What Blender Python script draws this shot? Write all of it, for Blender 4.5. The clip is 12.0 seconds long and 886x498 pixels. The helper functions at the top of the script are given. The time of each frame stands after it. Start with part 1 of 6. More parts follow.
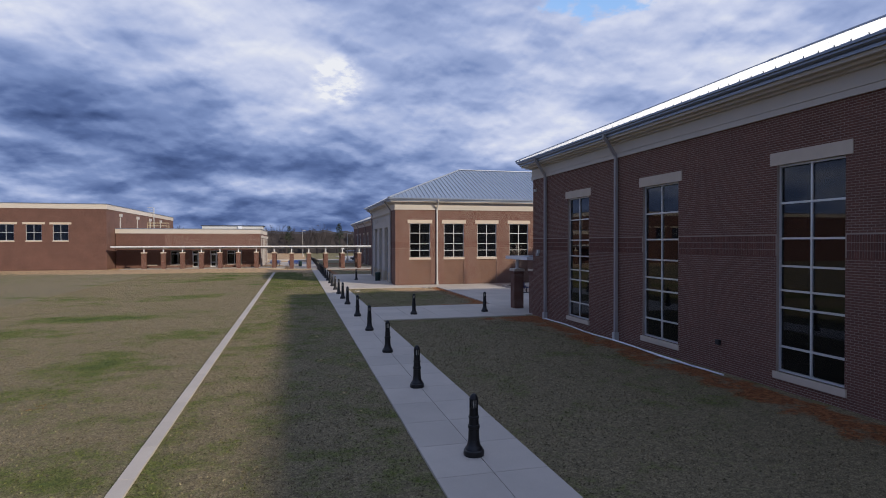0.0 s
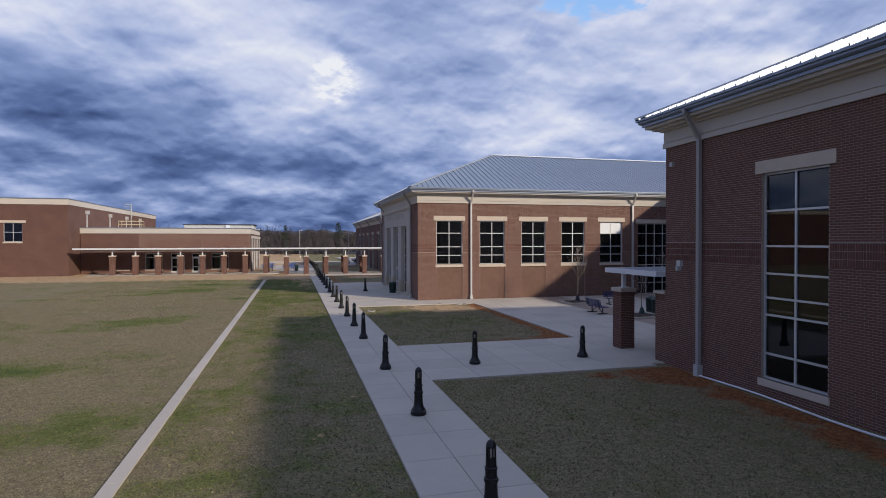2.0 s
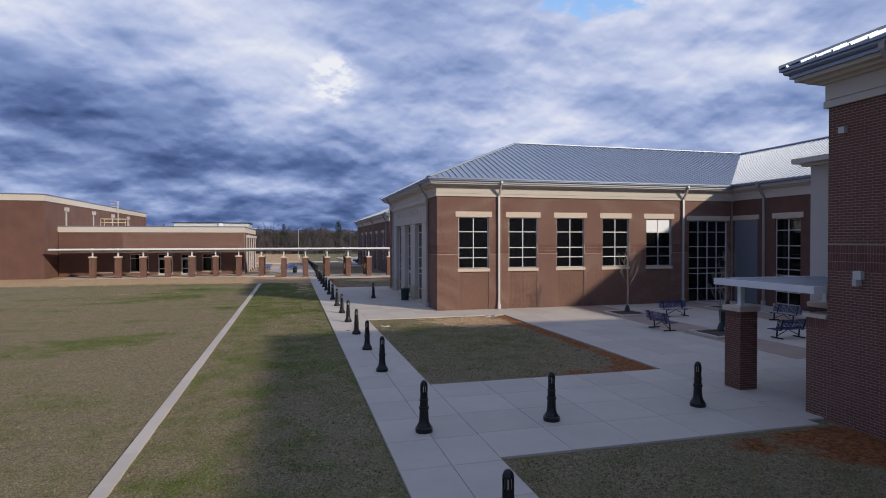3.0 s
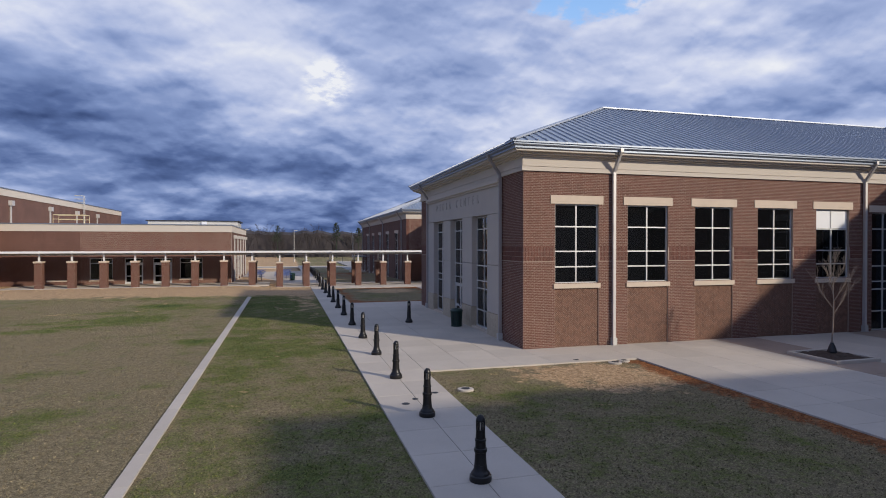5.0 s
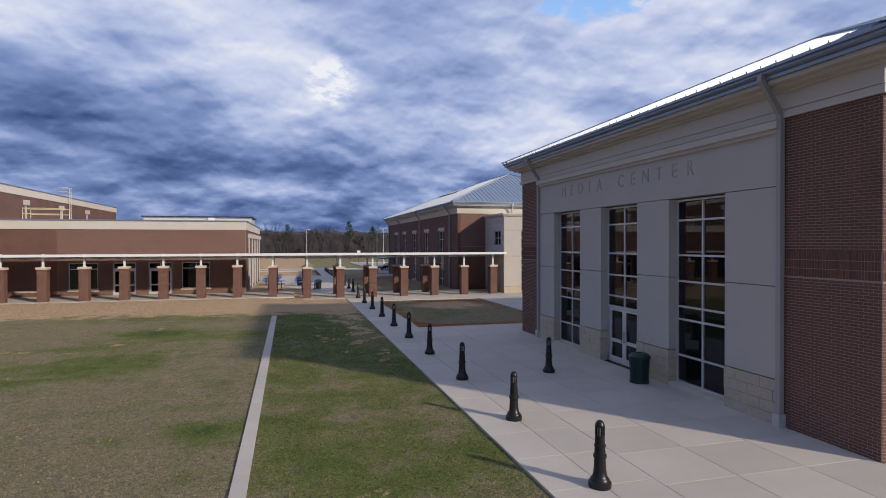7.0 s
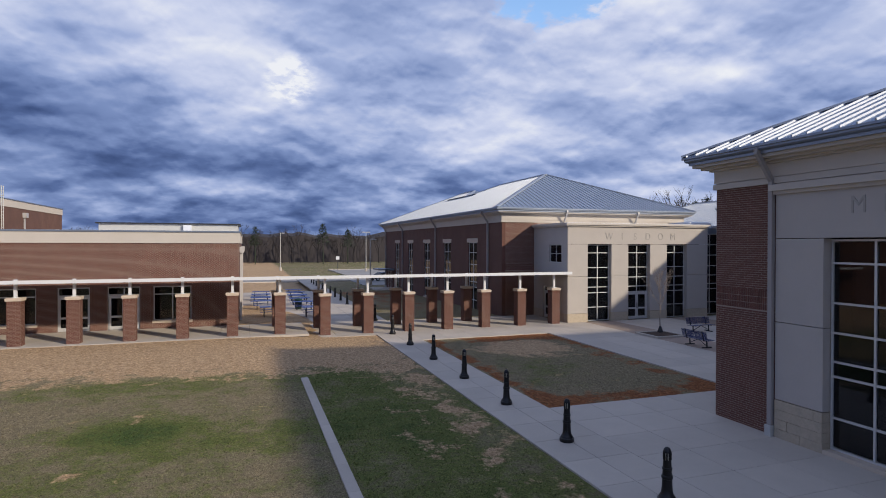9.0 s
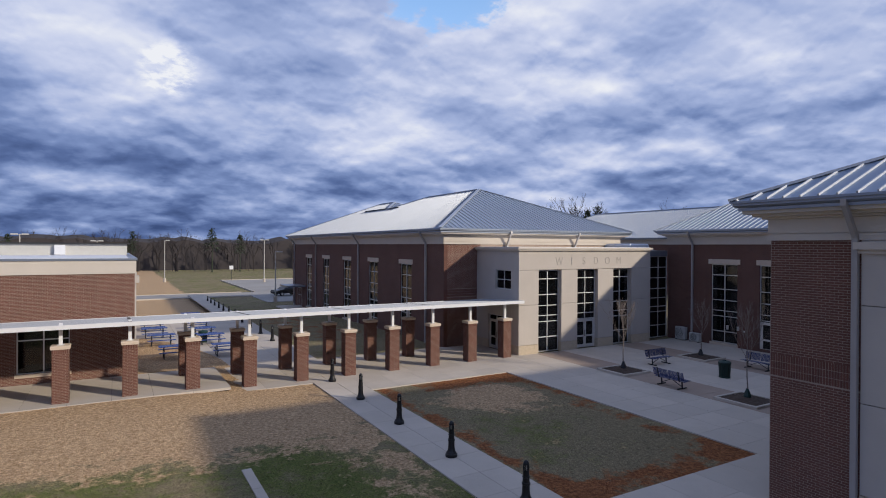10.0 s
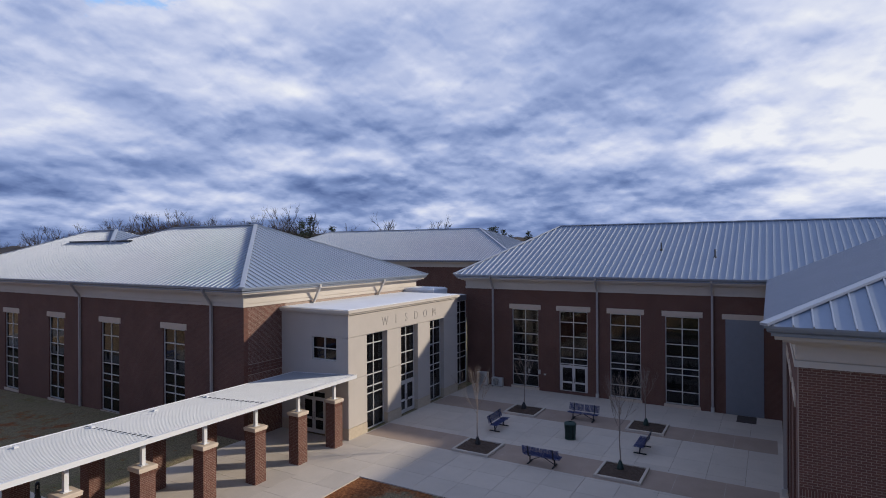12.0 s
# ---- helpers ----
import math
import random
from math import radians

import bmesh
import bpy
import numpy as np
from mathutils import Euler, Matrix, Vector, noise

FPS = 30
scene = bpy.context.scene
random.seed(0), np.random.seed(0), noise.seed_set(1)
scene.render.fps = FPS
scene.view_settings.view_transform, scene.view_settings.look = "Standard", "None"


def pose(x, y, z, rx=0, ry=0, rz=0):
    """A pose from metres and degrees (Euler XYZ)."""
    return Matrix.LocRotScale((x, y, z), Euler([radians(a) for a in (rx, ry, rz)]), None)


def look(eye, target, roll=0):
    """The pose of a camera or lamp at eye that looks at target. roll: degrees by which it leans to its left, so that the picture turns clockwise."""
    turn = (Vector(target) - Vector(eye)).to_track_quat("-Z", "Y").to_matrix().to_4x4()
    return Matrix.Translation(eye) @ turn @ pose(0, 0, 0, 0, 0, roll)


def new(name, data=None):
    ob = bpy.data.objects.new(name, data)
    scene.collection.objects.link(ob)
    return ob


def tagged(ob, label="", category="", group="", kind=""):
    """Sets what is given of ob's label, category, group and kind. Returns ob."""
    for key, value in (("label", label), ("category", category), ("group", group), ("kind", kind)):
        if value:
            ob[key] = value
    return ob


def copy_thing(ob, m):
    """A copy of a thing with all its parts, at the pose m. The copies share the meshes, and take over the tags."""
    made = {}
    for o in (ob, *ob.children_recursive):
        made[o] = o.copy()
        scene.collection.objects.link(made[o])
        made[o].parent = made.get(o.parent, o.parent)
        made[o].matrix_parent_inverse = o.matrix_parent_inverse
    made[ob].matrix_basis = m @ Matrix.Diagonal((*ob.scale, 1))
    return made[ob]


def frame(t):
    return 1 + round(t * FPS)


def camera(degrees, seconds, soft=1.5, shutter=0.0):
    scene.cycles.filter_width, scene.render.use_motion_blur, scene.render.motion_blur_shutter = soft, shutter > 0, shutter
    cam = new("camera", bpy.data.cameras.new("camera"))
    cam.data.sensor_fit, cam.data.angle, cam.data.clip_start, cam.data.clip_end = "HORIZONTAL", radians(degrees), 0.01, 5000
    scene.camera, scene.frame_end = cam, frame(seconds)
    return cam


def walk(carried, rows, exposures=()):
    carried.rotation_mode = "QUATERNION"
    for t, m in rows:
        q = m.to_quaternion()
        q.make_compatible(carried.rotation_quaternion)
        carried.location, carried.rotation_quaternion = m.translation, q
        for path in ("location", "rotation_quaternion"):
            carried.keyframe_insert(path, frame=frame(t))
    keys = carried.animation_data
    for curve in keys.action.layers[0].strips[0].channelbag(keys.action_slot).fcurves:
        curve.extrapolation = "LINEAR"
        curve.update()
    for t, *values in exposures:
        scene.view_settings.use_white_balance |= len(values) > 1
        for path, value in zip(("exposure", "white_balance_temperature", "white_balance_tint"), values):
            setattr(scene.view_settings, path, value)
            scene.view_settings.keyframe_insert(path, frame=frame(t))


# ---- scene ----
cam = camera(75.8, 12.0, soft=1.0)
PATH = [
    (0, (-3.359, 1.062, 4.182), (-2.858, 2.998, 4.158), -0.1),
    (0.5, (-3.19, 4.078, 4.252), (-2.694, 6.015, 4.227), -0.1),
    (1, (-3.196, 7.235, 4.3), (-2.692, 9.17, 4.275), -0.1),
    (1.5, (-3.1, 10.468, 4.433), (-2.595, 12.403, 4.404), -0.2),
    (2, (-3.068, 13.815, 4.407), (-2.559, 15.749, 4.382), -0.1),
    (2.5, (-3.009, 17.193, 4.425), (-2.497, 19.126, 4.401), -0.1),
    (3, (-2.956, 20.395, 4.47), (-2.444, 22.328, 4.442), -0.1),
    (3.2, (-2.941, 21.761, 4.458), (-2.429, 23.694, 4.43), -0.1),
    (4.8, (-3.356, 32.537, 4.313), (-2.821, 34.464, 4.299), -0.1),
    (5, (-3.429, 33.944, 4.333), (-2.895, 35.871, 4.316), 0.0),
    (5.5, (-3.739, 37.25, 4.356), (-3.207, 39.178, 4.338), 0.0),
    (6, (-4.168, 40.525, 4.374), (-3.638, 42.453, 4.356), 0.0),
    (6.5, (-4.755, 43.831, 4.329), (-4.22, 45.758, 4.316), 0.0),
    (7, (-5.38, 46.947, 4.388), (-4.858, 48.878, 4.37), -0.1),
    (7.2, (-5.735, 48.26, 4.4), (-5.205, 50.188, 4.382), -0.1),
    (8.8, (-8.379, 58.12, 5.286), (-7.739, 60.015, 5.268), 0.2),
    (9, (-8.554, 58.946, 5.565), (-7.9, 60.837, 5.549), 0.1),
    (9.5, (-9.22, 61.591, 6.292), (-8.452, 63.437, 6.281), 0.1),
    (10, (-9.896, 64.391, 7.141), (-8.899, 66.124, 7.132), 0.3),
    (10.5, (-10.37, 67.034, 8.019), (-9.13, 68.603, 8.013), 0.2),
    (11, (-10.758, 69.461, 8.89), (-9.306, 70.836, 8.886), -0.1),
    (11.5, (-11.061, 71.862, 9.847), (-9.454, 73.053, 9.835), -0.1),
    (12, (-11.363, 74.217, 10.426), (-9.628, 75.213, 10.428), -0.3),
]
walk(cam, [(t, look(eye, target, roll)) for t, eye, target, roll in PATH], exposures=((0.0, -0.15), (12.0, -0.12)))

# ---------------------------------------------------------------- light
SUN_AZ, SUN_EL = 141.0, 23.0          # degrees clockwise from +y, degrees above the horizon
az, el = radians(SUN_AZ), radians(SUN_EL)
sun_dir = Vector((math.sin(az) * math.cos(el), math.cos(az) * math.cos(el), math.sin(el)))
sun_data = bpy.data.lights.new("sun", "SUN")
sun_data.energy, sun_data.angle, sun_data.color = 4.0, radians(1.8), (1.0, 0.90, 0.76)
sun = new("sun", sun_data)
sun.matrix_world = look(sun_dir * 300, (0, 0, 0))


def build_world():
    """A Nishita sky behind broken, layered cloud on a flat deck overhead."""
    w = bpy.data.worlds.new("world")
    scene.world = w
    w.use_nodes = True
    nt = w.node_tree
    nt.nodes.clear()
    N, L = nt.nodes.new, nt.links.new

    def math_node(op, a, b=None, c=None, clamp=False):
        n = N("ShaderNodeMath")
        n.operation, n.use_clamp = op, clamp
        for i, v in enumerate((a, b, c)):
            if v is None:
                continue
            if isinstance(v, (int, float)):
                n.inputs[i].default_value = v
            else:
                L(v, n.inputs[i])
        return n.outputs[0]

    def mix(f, a, b):
        n = N("ShaderNodeMix")
        n.data_type = "RGBA"
        for s, v in ((n.inputs[0], f), (n.inputs[6], a), (n.inputs[7], b)):
            if isinstance(v, (int, float)):
                s.default_value = v
            elif isinstance(v, tuple):
                s.default_value = (*v, 1)
            else:
                L(v, s)
        return n.outputs[2]

    def ramp(f, stops):
        n = N("ShaderNodeValToRGB")
        while len(n.color_ramp.elements) < len(stops):
            n.color_ramp.elements.new(0.5)
        for e, (p, c) in zip(n.color_ramp.elements, stops):
            e.position, e.color = p, (*c, 1) if isinstance(c, tuple) else (c, c, c, 1)
        L(f, n.inputs[0])
        return n.outputs[0]

    sky = N("ShaderNodeTexSky")
    sky.sky_type, sky.sun_disc = "NISHITA", False
    sky.sun_elevation, sky.sun_rotation = el, az
    sky.dust_density, sky.ozone_density = 0.3, 3.0
    tc = N("ShaderNodeTexCoord")
    sep = N("ShaderNodeSeparateXYZ")
    L(tc.outputs["Generated"], sep.inputs[0])
    x, y, z = sep.outputs
    up = math_node("MAXIMUM", z, 0.0)
    den = math_node("ADD", up, 0.24)
    px, py = math_node("DIVIDE", x, den), math_node("DIVIDE", y, den)
    deck = N("ShaderNodeCombineXYZ")
    L(px, deck.inputs[0]), L(py, deck.inputs[1])

    def fbm(scale, detail, rough, shift, distort=0.0, stretch=(1, 1, 1)):
        m = N("ShaderNodeMapping")
        m.inputs["Scale"].default_value = stretch
        m.inputs["Location"].default_value = shift
        L(deck.outputs[0], m.inputs[0])
        n = N("ShaderNodeTexNoise")
        n.inputs["Scale"].default_value, n.inputs["Detail"].default_value = scale, detail
        n.inputs["Roughness"].default_value, n.inputs["Distortion"].default_value = rough, distort
        L(m.outputs[0], n.inputs["Vector"])
        return n.outputs["Fac"]

    def lobe(a_deg, e_deg, spread):
        """How near a direction is to a heading and height: 1 at it, 0 beyond the spread."""
        a, e = radians(a_deg), radians(e_deg)
        d = N("ShaderNodeVectorMath")
        d.operation = "DOT_PRODUCT"
        L(tc.outputs["Generated"], d.inputs[0])
        d.inputs[1].default_value = (math.sin(a) * math.cos(e), math.cos(a) * math.cos(e), math.sin(e))
        r = N("ShaderNodeMapRange")
        r.interpolation_type = "SMOOTHSTEP"
        L(d.outputs["Value"], r.inputs[0])
        r.inputs[1].default_value, r.inputs[2].default_value = math.cos(radians(spread)), 1.0
        return r.outputs[0]

    def smoothstep(f, a, c):
        r = N("ShaderNodeMapRange")
        r.interpolation_type = "SMOOTHSTEP"
        L(f, r.inputs[0])
        r.inputs[1].default_value, r.inputs[2].default_value = a, c
        return r.outputs[0]

    def heap(lift, scale, lo, hi, shift):
        """Thickness of heaped cloud, a little higher up by lift."""
        d = math_node("ADD", up, 0.30 + lift)
        p = N("ShaderNodeCombineXYZ")
        L(math_node("DIVIDE", x, d), p.inputs[0]), L(math_node("DIVIDE", y, d), p.inputs[1])
        m = N("ShaderNodeMapping")
        m.inputs["Location"].default_value = shift
        L(p.outputs[0], m.inputs[0])
        n = N("ShaderNodeTexNoise")
        n.inputs["Scale"].default_value, n.inputs["Detail"].default_value = scale, 7
        n.inputs["Roughness"].default_value, n.inputs["Distortion"].default_value = 0.48, 0.15
        L(m.outputs[0], n.inputs["Vector"])
        q = N("ShaderNodeTexVoronoi")
        q.feature, q.normalize = "SMOOTH_F1", True
        q.inputs["Scale"].default_value, q.inputs["Detail"].default_value = scale * 1.7, 3
        q.inputs["Roughness"].default_value, q.inputs["Smoothness"].default_value = 0.5, 0.5
        L(m.outputs[0], q.inputs["Vector"])
        return smoothstep(math_node("ADD", n.outputs["Fac"], math_node("MULTIPLY", math_node("SUBTRACT", 0.35, q.outputs["Distance"]), 0.30)), lo, hi)

    big = fbm(0.8, 2.5, 0.45, (3.1, -2.2, 0))
    layer = fbm(2.0, 5, 0.50, (8.3, 1.9, 0), 0.25)
    v = math_node("SUBTRACT", 0.90, math_node("MULTIPLY", big, 0.32))
    v = math_node("SUBTRACT", v, math_node("MULTIPLY", smoothstep(layer, 0.36, 0.64), 0.11))
    v = math_node("SUBTRACT", v, math_node("MULTIPLY", smoothstep(up, 0.20, 0.02), 0.08))
    for scale, lo, hi, shift, body, edge in ((1.7, 0.42, 0.58, (7.7, -5.4, 0), -0.07, 0.15), (4.2, 0.40, 0.60, (2.2, 9.4, 0), -0.04, 0.11), (9.5, 0.40, 0.62, (5.1, 3.3, 0), -0.01, 0.05)):
        here, above = heap(0.0, scale, lo, hi, shift), heap(0.07 / scale, scale, lo, hi, shift)
        v = math_node("ADD", v, math_node("MULTIPLY", math_node("SUBTRACT", here, 0.5), body))
        v = math_node("ADD", v, math_node("MULTIPLY", math_node("SUBTRACT", here, above), edge))
    # heavier cloud low and ahead, thinner towards the sun's side
    # last lobe, out of view to the west, is added to darken shaded walls
    for a, e, sp, k in ((-3, 5.0, 15, -0.12), (-16, 11.5, 12, -0.17), (14, 2, 16, -0.06), (30, 20, 26, 0.10), (98, 14, 18, 0.24), (-4, 22, 17, 0.10), (-26, 19, 10, 0.05), (70, 22, 22, 0.05), (-24, 25, 12, 0.10), (55, 3, 26, -0.02), (32, 2, 20, -0.06), (-105, 30, 65, -0.14)):
        v = math_node("ADD", v, math_node("MULTIPLY", lobe(a, e, sp), k))
    torn = fbm(8.0, 6, 0.62, (1.7, 4.1, 0))
    v = math_node("ADD", v, math_node("MULTIPLY", math_node("MULTIPLY", lobe(4.2, 15.5, 3.0), smoothstep(torn, 0.42, 0.62)), 0.30))
    cloud = ramp(v, [(0.28, (0.050, 0.085, 0.215)), (0.42, (0.108, 0.168, 0.370)), (0.55, (0.215, 0.300, 0.560)),
                     (0.68, (0.39, 0.48, 0.755)), (0.82, (0.64, 0.70, 0.91)), (0.98, (0.92, 0.94, 1.0))])
    clear = smoothstep(math_node("ADD", lobe(30, 28, 10), math_node("MULTIPLY", math_node("SUBTRACT", torn, 0.5), 1.8)), 0.35, 0.65)
    clear = math_node("MULTIPLY", clear, lobe(30, 27, 14))
    bg_sky, bg_cloud = N("ShaderNodeBackground"), N("ShaderNodeBackground")
    bg_sky.inputs[1].default_value = 0.30
    bg_cloud.inputs[1].default_value = CLOUD
    L(sky.outputs[0], bg_sky.inputs[0])
    L(cloud, bg_cloud.inputs[0])
    mixs, out = N("ShaderNodeMixShader"), N("ShaderNodeOutputWorld")
    L(clear, mixs.inputs[0]), L(bg_cloud.outputs[0], mixs.inputs[1]), L(bg_sky.outputs[0], mixs.inputs[2])
    L(mixs.outputs[0], out.inputs[0])


CLOUD = 1.0
build_world()


# ---------------------------------------------------------------- materials
def material(name, base, rough=0.8, metal=0.0, vary=0.12, scale=3.0, fine=60.0, bump=0.15, spec=0.5, tint=None, island=0.0, each=0.0):
    """A surface with a base colour, drifting at two scales, and fine relief."""
    m = bpy.data.materials.new(name)
    m.use_nodes = True
    nt = m.node_tree
    N, L = nt.nodes.new, nt.links.new
    b = nt.nodes["Principled BSDF"]
    b.inputs["Roughness"].default_value, b.inputs["Metallic"].default_value = rough, metal
    b.inputs["Specular IOR Level"].default_value = spec
    g = N("ShaderNodeNewGeometry")
    n1, n2 = N("ShaderNodeTexNoise"), N("ShaderNodeTexNoise")
    for n, s, d in ((n1, scale, 5), (n2, fine, 4)):
        n.inputs["Scale"].default_value, n.inputs["Detail"].default_value = s, d
        n.inputs["Roughness"].default_value = 0.65
        L(g.outputs["Position"], n.inputs["Vector"])
    add = N("ShaderNodeMath")
    add.operation = "MULTIPLY_ADD"
    L(n2.outputs["Fac"], add.inputs[0])
    add.inputs[1].default_value = 0.5
    L(n1.outputs["Fac"], add.inputs[2])
    ramp = N("ShaderNodeMapRange")
    L(add.outputs[0], ramp.inputs[0])
    ramp.inputs[1].default_value, ramp.inputs[2].default_value = 0.45, 1.05
    ramp.inputs[3].default_value, ramp.inputs[4].default_value = 1 - vary, 1 + vary
    val = ramp.outputs[0]
    if island:
        isl = N("ShaderNodeMapRange")
        L(g.outputs["Random Per Island"], isl.inputs[0])
        isl.inputs[3].default_value, isl.inputs[4].default_value = 1 - island, 1 + island
        mul = N("ShaderNodeMath")
        mul.operation = "MULTIPLY"
        L(val, mul.inputs[0]), L(isl.outputs[0], mul.inputs[1])
        val = mul.outputs[0]
    if each:
        info, rng_each, mul = N("ShaderNodeObjectInfo"), N("ShaderNodeMapRange"), N("ShaderNodeMath")
        L(info.outputs["Random"], rng_each.inputs[0])
        rng_each.inputs[3].default_value, rng_each.inputs[4].default_value = 1 - each, 1 + each
        mul.operation = "MULTIPLY"
        L(val, mul.inputs[0]), L(rng_each.outputs[0], mul.inputs[1])
        val = mul.outputs[0]
    sc = N("ShaderNodeVectorMath")
    sc.operation = "SCALE"
    sc.inputs[0].default_value = base
    if tint:
        mx = N("ShaderNodeMix")
        mx.data_type = "RGBA"
        mx.inputs[6].default_value, mx.inputs[7].default_value = (*base, 1), (*tint, 1)
        L(n1.outputs["Fac"], mx.inputs[0])
        L(mx.outputs[2], sc.inputs[0])
    L(val, sc.inputs["Scale"])
    L(sc.outputs[0], b.inputs["Base Color"])
    if bump:
        bp = N("ShaderNodeBump")
        bp.inputs["Strength"].default_value, bp.inputs["Distance"].default_value = bump, 0.01
        L(n2.outputs["Fac"], bp.inputs["Height"])
        L(bp.outputs[0], b.inputs["Normal"])
    return m


def brick_material(name):
    """Coursed brick drawn at true size, for walls that stay far off."""
    m = bpy.data.materials.new(name)
    m.use_nodes = True
    nt = m.node_tree
    N, L = nt.nodes.new, nt.links.new
    b = nt.nodes["Principled BSDF"]
    b.inputs["Roughness"].default_value = 0.88
    g = N("ShaderNodeNewGeometry")
    p, n = N("ShaderNodeSeparateXYZ"), N("ShaderNodeSeparateXYZ")
    L(g.outputs["Position"], p.inputs[0]), L(g.outputs["True Normal"], n.inputs[0])
    ab, gt, mx = N("ShaderNodeMath"), N("ShaderNodeMath"), N("ShaderNodeMix")
    ab.operation, gt.operation = "ABSOLUTE", "GREATER_THAN"
    L(n.outputs[0], ab.inputs[0]), L(ab.outputs[0], gt.inputs[0])
    gt.inputs[1].default_value = 0.5
    L(gt.outputs[0], mx.inputs[0]), L(p.outputs[0], mx.inputs[2]), L(p.outputs[1], mx.inputs[3])
    c = N("ShaderNodeCombineXYZ")
    L(mx.outputs[0], c.inputs[0]), L(p.outputs[2], c.inputs[1])
    t = N("ShaderNodeTexBrick")
    t.inputs["Color1"].default_value, t.inputs["Color2"].default_value = (*BRICK_A, 1), (*BRICK_B, 1)
    t.inputs["Mortar"].default_value = (*MORTAR, 1)
    t.inputs["Scale"].default_value, t.inputs["Mortar Size"].default_value = 1.0, 0.006
    t.inputs["Brick Width"].default_value, t.inputs["Row Height"].default_value = 0.203, 0.0677
    L(c.outputs[0], t.inputs["Vector"])
    n1 = N("ShaderNodeTexNoise")
    n1.inputs["Scale"].default_value, n1.inputs["Detail"].default_value = 0.7, 6
    L(g.outputs["Position"], n1.inputs["Vector"])
    r = N("ShaderNodeMapRange")
    L(n1.outputs["Fac"], r.inputs[0])
    r.inputs[1].default_value, r.inputs[2].default_value = 0.3, 0.7
    r.inputs[3].default_value, r.inputs[4].default_value = 0.86, 1.12
    s = N("ShaderNodeVectorMath")
    s.operation = "SCALE"
    L(t.outputs["Color"], s.inputs[0]), L(r.outputs[0], s.inputs["Scale"])
    L(s.outputs[0], b.inputs["Base Color"])
    bp = N("ShaderNodeBump")
    bp.inputs["Strength"].default_value, bp.inputs["Distance"].default_value = 0.5, 0.008
    bp.invert = True
    L(t.outputs["Fac"], bp.inputs["Height"]), L(bp.outputs[0], b.inputs["Normal"])
    return m


def glass_material():
    """Dark tinted glazing."""
    m = bpy.data.materials.new("tinted_glass")
    m.use_nodes = True
    b = m.node_tree.nodes["Principled BSDF"]
    b.inputs["Base Color"].default_value = (0.055, 0.06, 0.068, 1)
    b.inputs["Roughness"].default_value, b.inputs["IOR"].default_value = 0.01, 1.52
    b.inputs["Transmission Weight"].default_value = 0.92
    return m


